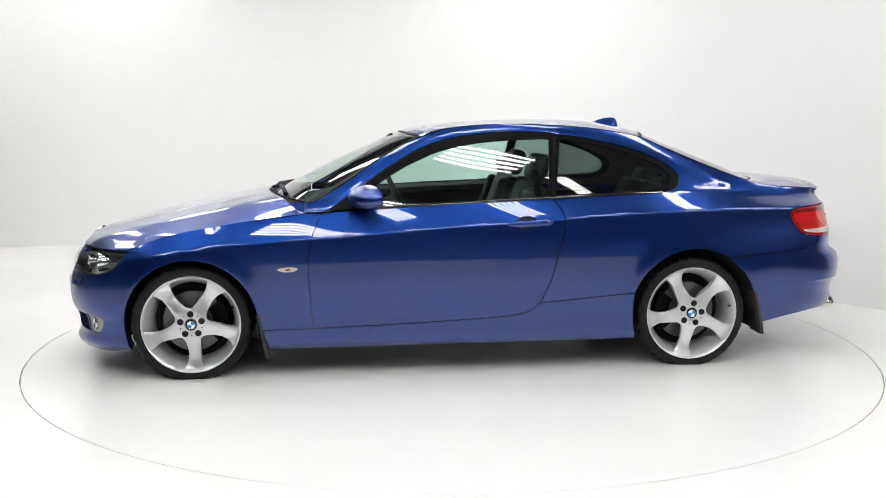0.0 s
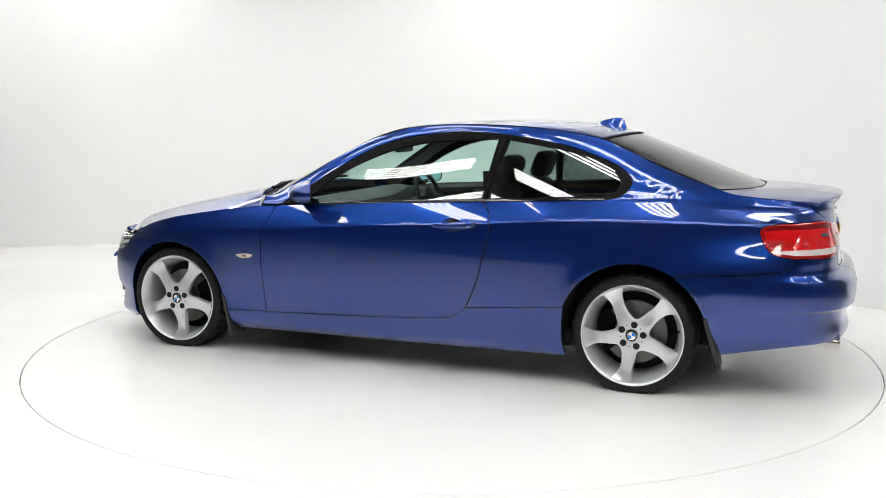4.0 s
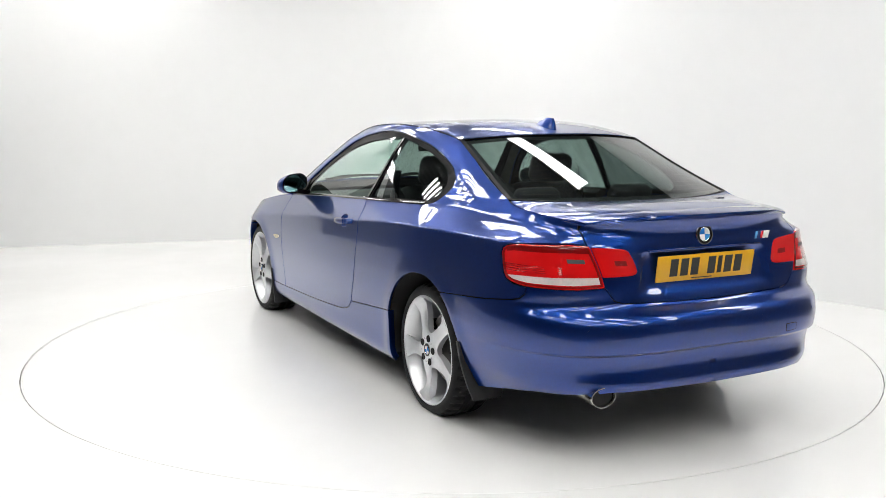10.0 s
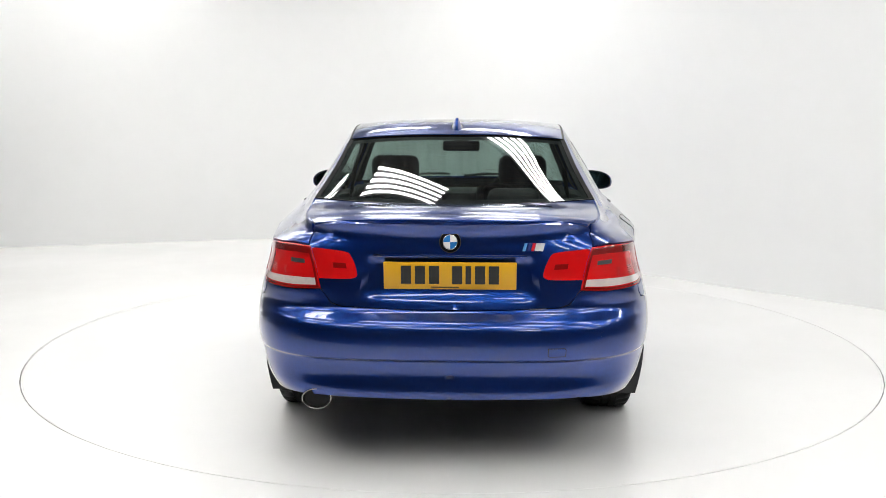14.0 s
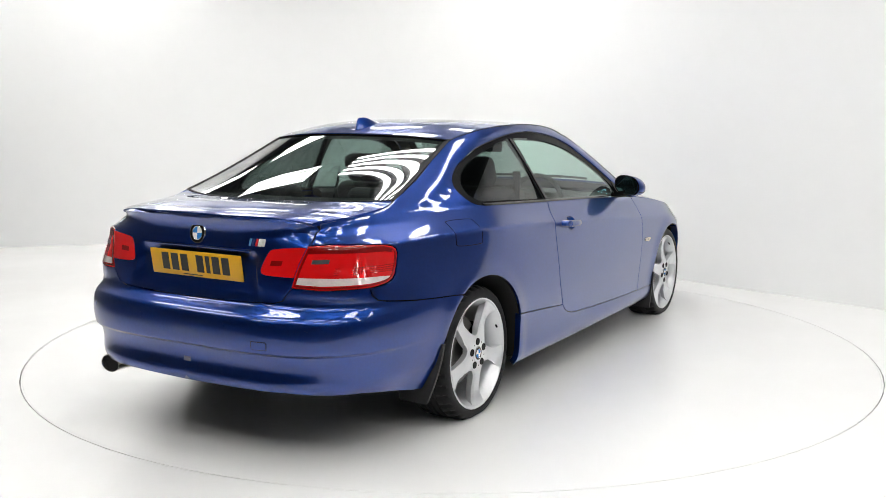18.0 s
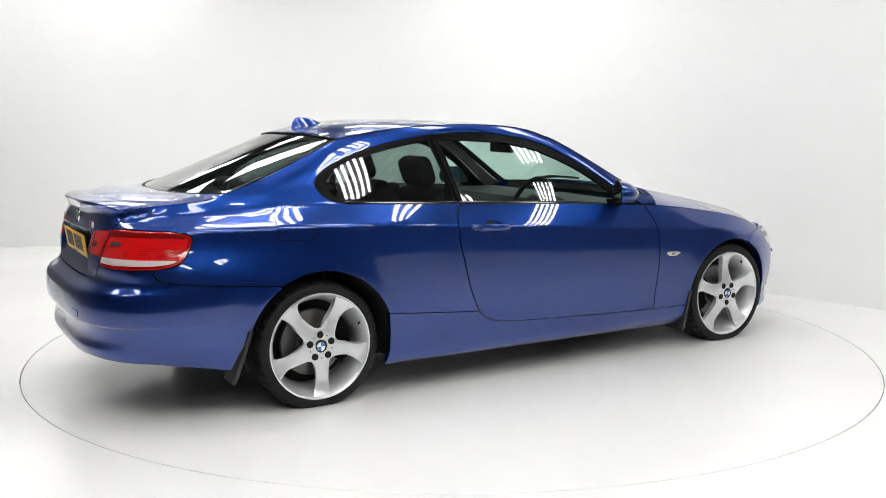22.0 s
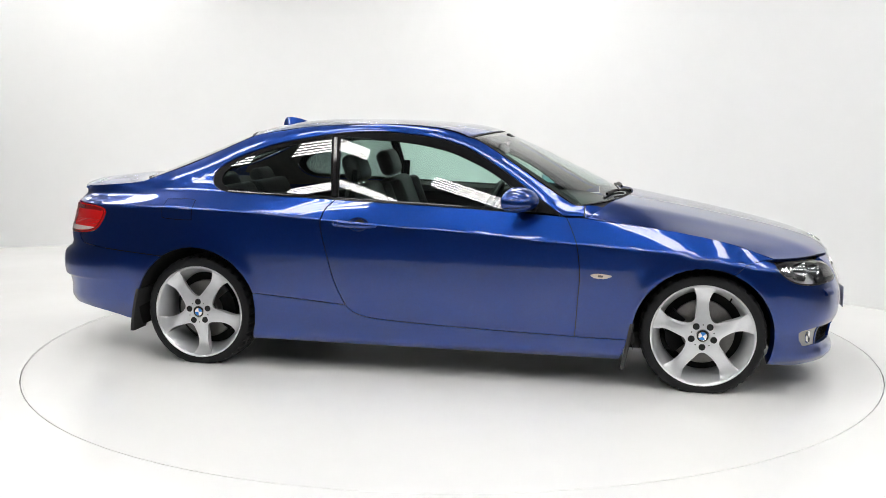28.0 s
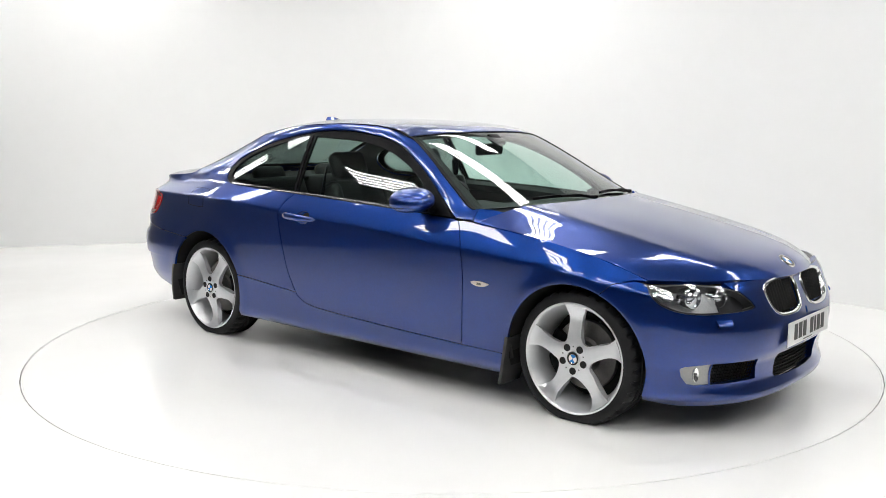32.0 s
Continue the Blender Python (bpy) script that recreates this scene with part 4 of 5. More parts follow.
        # headlamp
        h = part("headlamp", m(sheet(lamp, skin, 0.03, 0.0, away, off=-0.070)), LAMP_SILVER, car, "clear headlamp with two round projectors")
        part("lamp_wall", m(sheet(shrink(lamp, 0.002), skin, 0.03, 0.085, away, off=-0.004, holes=(shrink(lamp, 0.008),))), LAMP_BLACK, h)
        for y, z, r, mt in ((0.690, 0.618, 0.050, LAMP_BOWL), (0.585, 0.612, 0.042, LAMP_BOWL)):
            c = Vector(skin(*front(y, z))) - Vector((0.055, 0.02, 0))
            q = Vector((0.94, 0.30, 0)).normalized().to_track_quat("Z", "Y").to_matrix().to_4x4()
            b = lathe([(r * 1.05, -0.03), (r, 0.02), (r * 0.93, 0.022), (r * 0.86, 0.0), (r * 0.70, -0.02), (r * 0.62, -0.012)], 32, "z")
            bmesh.ops.transform(b, matrix=Matrix.Translation(c) @ q, verts=b.verts)
            part("projector_ring", m(b), mt, h, "bright chrome projector ring")
            b = lathe([(0.0, 0.016), (r * 0.3, 0.013), (r * 0.55, 0.003), (r * 0.64, -0.012)], 28, "z")
            bmesh.ops.transform(b, matrix=Matrix.Translation(c) @ q, verts=b.verts)
            part("projector", m(b), CHROME, h)
        refl = [sx(1.728, 0.660), sx(1.80, 0.668), front(0.745, 0.600), sx(1.80, 0.605), sx(1.752, 0.635)]
        part("indicator_bowl", m(sheet(refl, skin, 0.03, 0.02, away, off=-0.035)), LAMP_BOWL, h)
        inner_b = [front(0.610, 0.670), front(0.58, 0.664), front(0.51, 0.636), front(0.464, 0.596), front(0.450, 0.574), front(0.53, 0.562), front(0.60, 0.560), front(0.605, 0.60)]
        part("inner_bezel", m(sheet(inner_b, skin, 0.03, 0.012, away, off=-0.052)), LAMP_BLACK, h, "dark lamp bezel")
        lens = part("lens", m(sheet(lamp, skin, 0.022, 0.004, away, gap=0.0015)), GLASS_CLEAR, h, "clear headlamp cover")
        lens.visible_shadow = False
        # washer cap
        w = [front(*p) for p in ((0.590, 0.530), (0.652, 0.528), (0.650, 0.498), (0.596, 0.496))]
        cap = sheet(w, skin, 0.008, 0.014, away, off=0.0)
        cap.verts.layers.float_vector.remove(cap.verts.layers.float_vector["nrm"])
        for vert in cap.verts:                 # it swells towards its lower edge
            f = min(max((0.531 - vert.co.z) / 0.030, 0.0), 1.0)
            vert.co += Vector((0.78, 0.62, 0.0)) * (0.002 + 0.017 * math.sin(f * 1.75))
        part("washer_cap", m(cap), PAINT, car, "blue headlamp washer cap")
    # front badge on the bonnet's nose
    p0, px = Vector(BONNET(0.200, 0.0)), Vector(BONNET(0.17, 0.0))
    badge(car, p0 - Vector((0, 0, 0.001)), (p0 - px), 0.041)
    # number plate
    plate(car, WHITE_PLATE, Matrix.Translation((2.150, -0.012, 0.422)) @ pose(0, 0, 0, 90, 0, 90), "white front number plate")


def badge(parent, place, up, r):
    """A round enamel badge in a chrome ring: quarters of blue and white."""
    up = Vector(up).normalized()
    side = Vector((0, 1, 0))
    n = up.cross(side)
    n = n if n.dot(Vector((place.x, 0, 0.4))) > 0 else -n
    n.normalize()
    m = Matrix((side, n.cross(side), n)).transposed().to_4x4()
    m.translation = place + n * 0.001
    b = part("badge", lathe([(0.0, 0.0015), (r * 0.62, 0.0017), (r * 0.66, 0.0030), (r * 0.70, 0.002), (r * 0.92, 0.002), (r, 0.0028), (r * 1.05, -0.002)], 40, "z"), [CHROME], parent, "round enamel badge with a chrome rim", matrix=m)
    ring = lathe([(r * 0.69, 0.0026), (r * 0.93, 0.0026)], 40, "z")
    part("badge_ring", ring, GLOSSBLACK, b)
    for k in range(4):
        q = bmesh.new()
        c = q.verts.new((0, 0, 0.0022))
        a = [q.verts.new((r * 0.62 * math.cos(math.pi / 2 * (k + j / 8)), r * 0.62 * math.sin(math.pi / 2 * (k + j / 8)), 0.0022)) for j in range(9)]
        for j in range(8):
            q.faces.new((c, a[j], a[j + 1]))
        part("badge_quarter", q, BADGE_BLUE if k % 2 else BADGE_WHITE, b)
    return b


def plate(parent, material, m, label):
    """A number plate whose characters are plain bars."""
    p = part("number_plate", box(0.52, 0.111, 0.006, 0.0025, 2), material, parent, label, matrix=m)
    xs = (-0.172, -0.117, -0.062, 0.028, 0.072, 0.118, 0.172)
    for k, x in enumerate(xs):
        part("character_bar", box(0.022 if k == 4 else 0.040, 0.074, 0.002, 0, 1, (x, 0.004, 0.0035)), INK, p, smooth=False)
    part("maker_line", box(0.11, 0.004, 0.002, 0, 1, (-0.02, -0.046, 0.0035)), INK, p, smooth=False)
    return p


front_end()


def rear_end():
    seam_b = [sx(-1.60, 0.6145), sx(-1.802, 0.6302), sx(-1.932, 0.6412), sx(-2.081, 0.6590), sx(-2.121, 0.6680), sx(-2.1425, 0.689), sx(-2.1485, 0.712), sx(-2.141, 0.7205), tail(0.62, 0.7165), tail(0.513, 0.7225), tail(0.500, 0.7105), tail(0.47, 0.668), tail(0.43, 0.656), tail(0.2, 0.648), (XB - 0.8 * math.pi / 2, 0.646)]
    low = [(XB - 0.8 * math.pi / 2, 0.300), tail(0.3, 0.305), tail(0.5, 0.305), tail(0.65, 0.292), sx(-2.15, 0.285), sx(-2.0, 0.262), sx(-1.86, 0.236), sx(-1.815, 0.232)]
    arch = [sx(-AXLE + 0.374 * math.cos(math.radians(a)), 0.295 + 0.374 * math.sin(math.radians(a))) for a in range(168, 122, -5)]
    rows = [(u, z) for u in np.arange(XB - 0.8 * math.pi / 2 + 0.008, -1.62, 0.012) for z in (0.446, 0.452, 0.457, 0.461, 0.465, 0.470, 0.476, 0.598, 0.608, 0.617, 0.626, 0.635)]
    body = wrap_half(seam_b + low + arch, step=0.024, extra=rows)
    bumper = part("rear_bumper", body, PAINT, car, "blue rear bumper with a stepped lower edge")
    for y in (0.235, 0.60):
        u, z = tail(y, 0.560)
        disc = [(u + 0.011 * math.cos(a), z + 0.011 * math.sin(a)) for a in np.linspace(0, 2 * math.pi, 20, endpoint=False)]
        both("parking_sensor", sheet(disc, skin, 0.006, 0.002, away, off=0.0012), PAINT, (bumper, bumper))
    tow = [tail(*p) for p in ((0.380, 0.516), (0.446, 0.516), (0.452, 0.509), (0.450, 0.482), (0.388, 0.480), (0.379, 0.486))]
    part("tow_cover", mirrored(sheet(shrink(tow, 0.0025), skin, 0.01, 0.002, away, off=0.0016)), PAINT, bumper)
    part("tow_cover_gap", mirrored(sheet(tow, skin, 0.01, 0.006, away, off=0.0010)), SEAL, bumper)
    # boot lid: deck and rear face
    part("boot_lid_top", deck(BOOT, 24, 48, -0.985, 0.985, 0.0, 1.0, 0.014), PAINT, car, "blue boot lid")
    face = [(XB - 0.8 * math.pi / 2, 0.985), tail(0.2, 0.984), tail(0.45, 0.980), sx(-2.214, 0.968), tail(0.556, 0.948), tail(0.556, 0.886), tail(0.509, 0.728), tail(0.494, 0.708), tail(0.466, 0.6715), tail(0.427, 0.6598), tail(0.2, 0.6520), (XB - 0.8 * math.pi / 2, 0.6500)]
    lin = spline([tail(*p) for p in ((0.517, 0.766), (0.44, 0.766), (0.378, 0.770), (0.364, 0.79), (0.388, 0.852), (0.42, 0.872), (0.552, 0.884))], 4)
    lid = wrap_half(face, step=0.022, depth=0.02)
    for v in lid.verts:                       # the plate's shallow recess
        y, z = abs(v.co.y), v.co.z
        f = max(0.0, min(1.0, (0.345 - y) / 0.02)) * max(0.0, min(1.0, (0.852 - z) / 0.012)) * max(0.0, min(1.0, (z - 0.684) / 0.03))
        v.co.x += 0.022 * f
    lid.verts.layers.float_vector.remove(lid.verts.layers.float_vector["nrm"])
    face_ob = part("boot_lid_face", lid, PAINT, car, "blue boot lid face with a plate recess")
    part("plate_light_bar", box(0.014, 0.60, 0.008, 0.003, 2, (-2.327, 0, 0.858)), PAINT, car)
    # lip spoiler
    secs = []
    for v in np.linspace(-0.98, 0.98, 41):
        a = Vector(BOOT(0.80, v))
        b = Vector(BOOT(1.0, v))
        h = 0.010 * (1 - abs(v) ** 8)
        secs.append([a + Vector((0, 0, 0.001)), (a + b) / 2 + Vector((-0.012, 0, 0.004 + h * 0.6)), b + Vector((-0.017, 0, h)), b + Vector((-0.019, 0, h - 0.007)), b + Vector((-0.004, 0, -0.012))])
    part("boot_spoiler", loft(secs), PAINT, car, "slim blue boot lip spoiler")
    # lamps
    outer = [tail(0.559, 0.886), tail(0.63, 0.891), tail(0.70, 0.887), sx(-2.05, 0.881), sx(-1.998, 0.870), sx(-1.979, 0.858), sx(-1.975, 0.842), sx(-1.991, 0.802), sx(-2.016, 0.764), sx(-2.038, 0.747), sx(-2.067, 0.737), sx(-2.10, 0.731), sx(-2.141, 0.726), tail(0.62, 0.722), tail(0.514, 0.728)]
    clear = [tail(0.62, 0.766), sx(-2.16, 0.763), sx(-2.09, 0.761), sx(-2.034, 0.758), sx(-2.048, 0.752), sx(-2.072, 0.746), sx(-2.10, 0.742), sx(-2.141, 0.738), tail(0.62, 0.736), tail(0.525, 0.740), tail(0.531, 0.766)]
    for sg in (1, -1):
        m = (lambda b: b) if sg > 0 else mirrored
        t = part("tail_lamp", m(sheet(outer, skin, 0.02, 0.02, away, gap=-0.0025)), RED, car, "red tail lamp with a clear lower band")
        part("reversing_lens", m(sheet(clear, skin, 0.02, 0.004, away, off=0.0016)), PINK_LENS, t, "clear ribbed lower lens")
        band = [tail(0.580, 0.836), tail(0.640, 0.838), tail(0.638, 0.822), tail(0.578, 0.820)]
        part("lamp_cell", m(sheet(band, skin, 0.015, 0.0, away, off=0.0016)), LAMP_GREY, t)
        edge = [tail(0.560, 0.881), tail(0.63, 0.886), tail(0.70, 0.882), sx(-2.05, 0.876), sx(-2.0, 0.865), sx(-2.0, 0.850), sx(-2.04, 0.856), tail(0.69, 0.860), tail(0.62, 0.862), tail(0.556, 0.858)]
        for z in (0.779, 0.787, 0.795, 0.803):
            rib = [Vector(skin(*q)) + Vector((-0.001, 0.001, 0)) for q in (sx(-2.012 - (z - 0.779) * -0.5 + 0.0, z), sx(-2.05, z), sx(-2.10, z), tail(0.72, z), tail(0.66, z))]
            part("lens_rib", m(tube(rib, 0.0011, 6)), RED_DARK, t)
        rimmed = shrink(outer, 0.002)
        part("lens_rim", m(sheet(rimmed, skin, 0.02, 0.003, away, off=0.0022, holes=(shrink(outer, 0.009),))), RED_DARK, t, "dark red lens border")
        part("upper_lens", m(sheet(edge, skin, 0.02, 0.003, away, off=0.0012)), RED_DARK, t, "darker red upper lens")
        t2 = part("boot_lamp", m(sheet([tail(0.517, 0.766)] + lin[1:-1] + [tail(0.551, 0.882)], skin, 0.02, 0.02, away, off=0.003)), RED, car, "red inner tail lamp on the boot lid")
        cell = [tail(0.41, 0.826), tail(0.462, 0.828), tail(0.458, 0.808), tail(0.405, 0.806)]
        part("lamp_cell", m(sheet(cell, skin, 0.015, 0.0, away, off=0.0046)), RED_DARK, t2)
    x = skin(*tail(0.0, 0.916))[0]
    badge(car, Vector((x - 0.004, 0, 0.912)), Vector((0.12, 0, 1)), 0.043)
    # slanted three-colour emblem
    for k, (mt, w) in enumerate(((STRIPE_BLUE, 0.012), (STRIPE_NAVY, 0.012), (STRIPE_RED, 0.012), (SILVER, 0.018), (SILVER, 0.018))):
        y = -0.292 - 0.0165 * k
        p = skin(*tail(abs(y), 0.893))
        bm = box(0.004, w, 0.032, 0.001, 1)
        for v in bm.verts:
            v.co.y -= 0.28 * v.co.z
        part("emblem_stripe", bm, mt, car, matrix=Matrix.Translation((p[0] - 0.002, y, 0.893)))
    plate(car, YELLOW, Matrix.Translation((-2.332, 0, 0.781)) @ pose(0, 0, 0, 90, 0, -90) @ pose(0, 0, 0, 8, 0, 0), "yellow rear number plate")
    # exhaust
    e = part("exhaust_tip", lathe([(0.034, 0.10), (0.036, 0.0), (0.0378, -0.006), (0.0372, -0.011), (0.0350, -0.011), (0.0335, -0.004), (0.0325, 0.02), (0.031, 0.10)], 48, "x"), DULL_CHROME, car, "oval chrome exhaust tip", matrix=Matrix.Translation((-2.350, 0.528, 0.287)) @ Matrix.Diagonal((1, 1.60, 1.10, 1)))
    part("tip_bore", lathe([(0.0, 0.004), (0.028, 0.004), (0.0318, 0.0), (0.0318, 0.05), (0.0, 0.05)], 36, "x"), DARK, e)
    part("pipe", tube([(-2.25, 0.53, 0.288), (-2.0, 0.50, 0.30), (-1.9, 0.45, 0.32)], 0.03, 12), STEEL, car)


rear_end()


# ---- roof, glass, small fittings ----
def upper():
    part("roof", deck(ROOF, 40, 44, -0.985, 0.985, 0.004, 0.996, 0.014), PAINT, car, "blue roof")
    for sg in (1, -1):
        path = [Vector(ROOF(s, sg * 0.993)) - Vector((0, 0, 0.004)) for s in np.linspace(0, 1, 30)]
        part("roof_seal", ribbon(path, 0.012, 0.006), SEAL, car)
    part("headlining", deck(ROOF, 16, 16, -0.99, 0.99, 0.0, 1.0, 0, off=-0.030), HEADLINER, car)
    w = part("windscreen", deck(SCREEN, 24, 30, -0.975, 0.975, 0.0, 0.995, 0.005, off=-0.004), GLASS, car, "green tinted windscreen")
    r = part("rear_window", deck(REAR_GLASS, 24, 30, -0.968, 0.968, 0.012, 0.985, 0.005, off=-0.004), GLASS_DARK, car, "tinted rear window")
    w.visible_shadow = r.visible_shadow = False
    for surf, name, v in ((SCREEN, "windscreen_seal", 0.988), (REAR_GLASS, "rear_window_seal", 0.985)):
        for sg in (1, -1):
            part(name, ribbon([Vector(surf(s, sg * v)) - Vector((0, 0, 0.004)) for s in np.linspace(0, 1, 24)], 0.022, 0.006), SEAL, car)
        for s in (0.006, 0.994):
            part(name, ribbon([Vector(surf(s, t)) - Vector((0, 0, 0.004)) for t in np.linspace(-0.985, 0.985, 30)], 0.02 if s > 0.5 or surf is REAR_GLASS else 0.03, 0.005), SEAL, car)
    # black band behind the glass's top edge
    part("screen_band", deck(SCREEN, 3, 24, -0.96, 0.96, 0.93, 0.99, 0, off=-0.008), DARK, car)
    for sg in (1, -1):
        part("screen_band", deck(SCREEN, 20, 3, sg * 0.92, sg * 0.975, 0.0, 0.99, 0, off=-0.008), DARK, car)
        part("rear_window_band", deck(REAR_GLASS, 20, 3, sg * 0.93, sg * 0.97, 0.0, 0.99, 0, off=-0.008), DARK, car)
    part("rear_window_band", deck(REAR_GLASS, 3, 24, -0.96, 0.96, 0.015, 0.06, 0, off=-0.008), DARK, car)
    part("rear_window_band", deck(REAR_GLASS, 3, 24, -0.96, 0.96, 0.92, 0.98, 0, off=-0.008), DARK, car)
    # demister wires
    for s_ in np.linspace(0.14, 0.86, 13):
        part("demister_wire", ribbon([Vector(REAR_GLASS(s_, t)) - Vector((0, 0, 0.0075)) for t in np.linspace(-0.88, 0.88, 25)], 0.0016, 0.0008), DEMIST, r)
    # cowl below the screen
    secs = []
    for v in np.linspace(-0.90, 0.90, 31):
        a, b = Vector(BONNET(0.985, v)), Vector(SCREEN(0.015, v))
        secs.append([a + Vector((0.01, 0, -0.025)), (a + b) / 2 + Vector((0, 0, -0.035)), b + Vector((0, 0, -0.004)), b + Vector((0, 0, -0.05)), a + Vector((0, 0, -0.08))])
    part("cowl", loft(secs), PLASTIC, car, "black plastic scuttle panel")
    # the bonnet's rear corners, up to the foot of the pillar
    rows = []
    for k in range(9):
        t = k / 8
        a = Vector(skin(0.7755, 0.884 + 0.058 * t))
        b = Vector(BONNET(0.994, 0.996 - 0.16 * t))
        rows.append([a + (b - a) * q + Vector((0, 0, 0.004 * math.sin(math.pi * q) * t)) for q in np.linspace(0, 1, 6)])
    patch = loft(rows, False, False)
    for f in patch.faces:
        f.normal_update()
        if f.normal.y < 0:
            f.normal_flip()
    both("bonnet_corner", patch, PAINT, (car, car))
    for y0, y1, x1 in ((0.52, 0.10, 0.0), (-0.02, -0.46, 0.02)):
        pv = Vector(SCREEN(0.0, y0 / 0.8)) + Vector((0.01, 0, 0.012))
        mid = Vector(SCREEN(0.05, (y0 * 0.4 + y1 * 0.6) / 0.8)) + Vector((0, 0, 0.022))
        tip = Vector(SCREEN(0.075, y1 / 0.8)) + Vector((0, 0, 0.012))
        a = part("wiper", tube([pv, (pv + mid) / 2 + Vector((0, 0, 0.012)), mid], [0.009, 0.007, 0.005], 8), TRIM, car, "black wiper arm")
        st = Vector(SCREEN(0.03, y0 * 0.92 / 0.8)) + Vector((0, 0, 0.010))
        part("blade", ribbon([st + (tip - st) * t + Vector((0, 0, 0.010 * math.sin(math.pi * t))) for t in np.linspace(0, 1, 9)], 0.012, 0.014), TRIM, a)
        part("spindle", lathe([(0.0, 0.016), (0.012, 0.014), (0.014, 0.0)], 16, "z"), TRIM, a, matrix=Matrix.Translation(pv))
    # shark fin aerial
    secs = []
    for i in range(13):
        t = i / 12
        x = -0.985 - 0.185 * t
        h = 0.060 * (math.sin(min(1.0, t * 1.12) * math.pi / 2)) ** 1.1 * (1.0 if t < 0.86 else max(0.05, (1 - t) / 0.14) ** 0.5)
        w = 0.006 + 0.026 * math.sin(math.pi * min(1.0, 0.08 + 0.84 * t)) ** 0.7
        z0 = Vector(ROOF(min(0.99, (0.2 - x) / 1.43), 0)).z - 0.006
        secs.append([(x, -w, z0), (x, -w * 0.75, z0 + h * 0.35), (x - 0.01 * h / 0.06, -0.006, z0 + h), (x - 0.01 * h / 0.06, 0.006, z0 + h), (x, w * 0.75, z0 + h * 0.35), (x, w, z0)])
    part("roof_aerial", loft(secs), PAINT, car, "blue shark fin aerial")
    # mirrors
    for sg in (1, -1):
        m = (lambda b: b) if sg > 0 else mirrored
        turn = Matrix.Translation((0.422, 0.893, 0.974)) @ Matrix.Rotation(radians(30), 4, "Z")

        def pod(x, k, a, lift=0.0):
            """A point of the housing: x forwards from the glass, k the size of the section, a round it."""
            c, s = math.cos(a), math.sin(a)
            y = 0.115 * k * math.copysign(abs(c) ** 0.82, c)
            z = (0.064 if s > 0 else 0.058) * k * math.copysign(abs(s) ** 0.88, s)
            return turn @ Vector((x, y + lift, z - 0.10 * x - 0.06 * y))

        ring_a = np.linspace(0, 2 * math.pi, 32, endpoint=False)
        secs = []
        for t in np.linspace(0, 1, 17):
            k = max(0.05, (1 - max(0.0, (t - 0.10) / 0.90) ** 2.2) ** 0.55)
            secs.append([pod(0.115 * t, k, a, -0.012 * t) for a in ring_a])
        h = part("door_mirror", m(loft(secs, True, True)), PAINT, car, "blue door mirror")
        part("mirror_rim", m(loft([[pod(-0.004, r, a) for a in ring_a] for r in (1.0, 0.985, 0.90)], True, False)), TRIM, h)
        gl = bmesh.new()
        gl.faces.new([gl.verts.new(pod(-0.006, 0.90, a)) for a in ring_a])
        part("mirror_glass", m(gl), MIRROR, h, "blue tinted mirror glass", smooth=False)
        seam_line = []
        for t in np.linspace(0.02, 0.93, 14):
            k = max(0.05, (1 - max(0.0, (t - 0.10) / 0.90) ** 2.2) ** 0.55)
            seam_line.append(pod(0.115 * t, k * 1.004, -0.42, -0.012 * t))
        part("mirror_seam", m(tube(seam_line, 0.0016, 6)), SEAL, h)
        foot = loft([[(x, y, z) for x, z in ((0.43, zz - 0.014), (0.52, zz - 0.012), (0.53, zz + 0.010), (0.42, zz + 0.014))] for y, zz in ((0.79, 0.915), (0.83, 0.920), (0.88, 0.932))])
        part("mirror_foot", m(foot), TRIM, h)
        tri = [(0.635, 0.896), (0.50, 0.992), (0.47, 0.97), (0.47, 0.906)]
        part("mirror_base", m(sheet(tri, skin, 0.03, 0.01, away, off=0.003)), TRIM, car, "black mirror triangle")
        # side indicator
        pts = spline([(0.921, 0.593), (0.905, 0.601), (0.850, 0.606), (0.816, 0.600), (0.818, 0.590), (0.84, 0.582), (0.885, 0.580)], 4, True)
        ind = part("side_indicator", m(sheet(pts, skin, 0.012, 0.008, away, off=0.006)), LAMP_WHITE, car, "clear side indicator lens")
        part("indicator_mark", m(sheet([(0.878, 0.597), (0.852, 0.599), (0.850, 0.588), (0.876, 0.587)], skin, 0.012, 0.0, away, off=0.0068)), LAMP_GREY, ind)
        # mud flaps
        for fx, y0, y1, z0, z1, lean in ((1.030, 0.70, 0.884, 0.110, 0.350, 0.045), (-1.735, 0.66, 0.866, 0.165, 0.42, -0.072)):
            secs = []
            for i in range(8):
                t = i / 7
                z = z1 + (z0 - z1) * t
                x = fx - lean * t * (1 if fx > 0 else -1) * (1 if fx < 0 else 1)
                w1 = y1 - (0.010 * t if fx > 0 else 0.045 * t * t)
                w0 = y0 + 0.02 * max(0, t - 0.8) / 0.2
                secs.append([(x - 0.006, w0, z), (x + 0.006, w0, z), (x + 0.010, w1 - 0.01, z), (x + 0.004, w1, z), (x - 0.012, w1, z)])
            part("mud_flap", m(loft(secs)), PLASTIC, car, "black plastic mud flap")
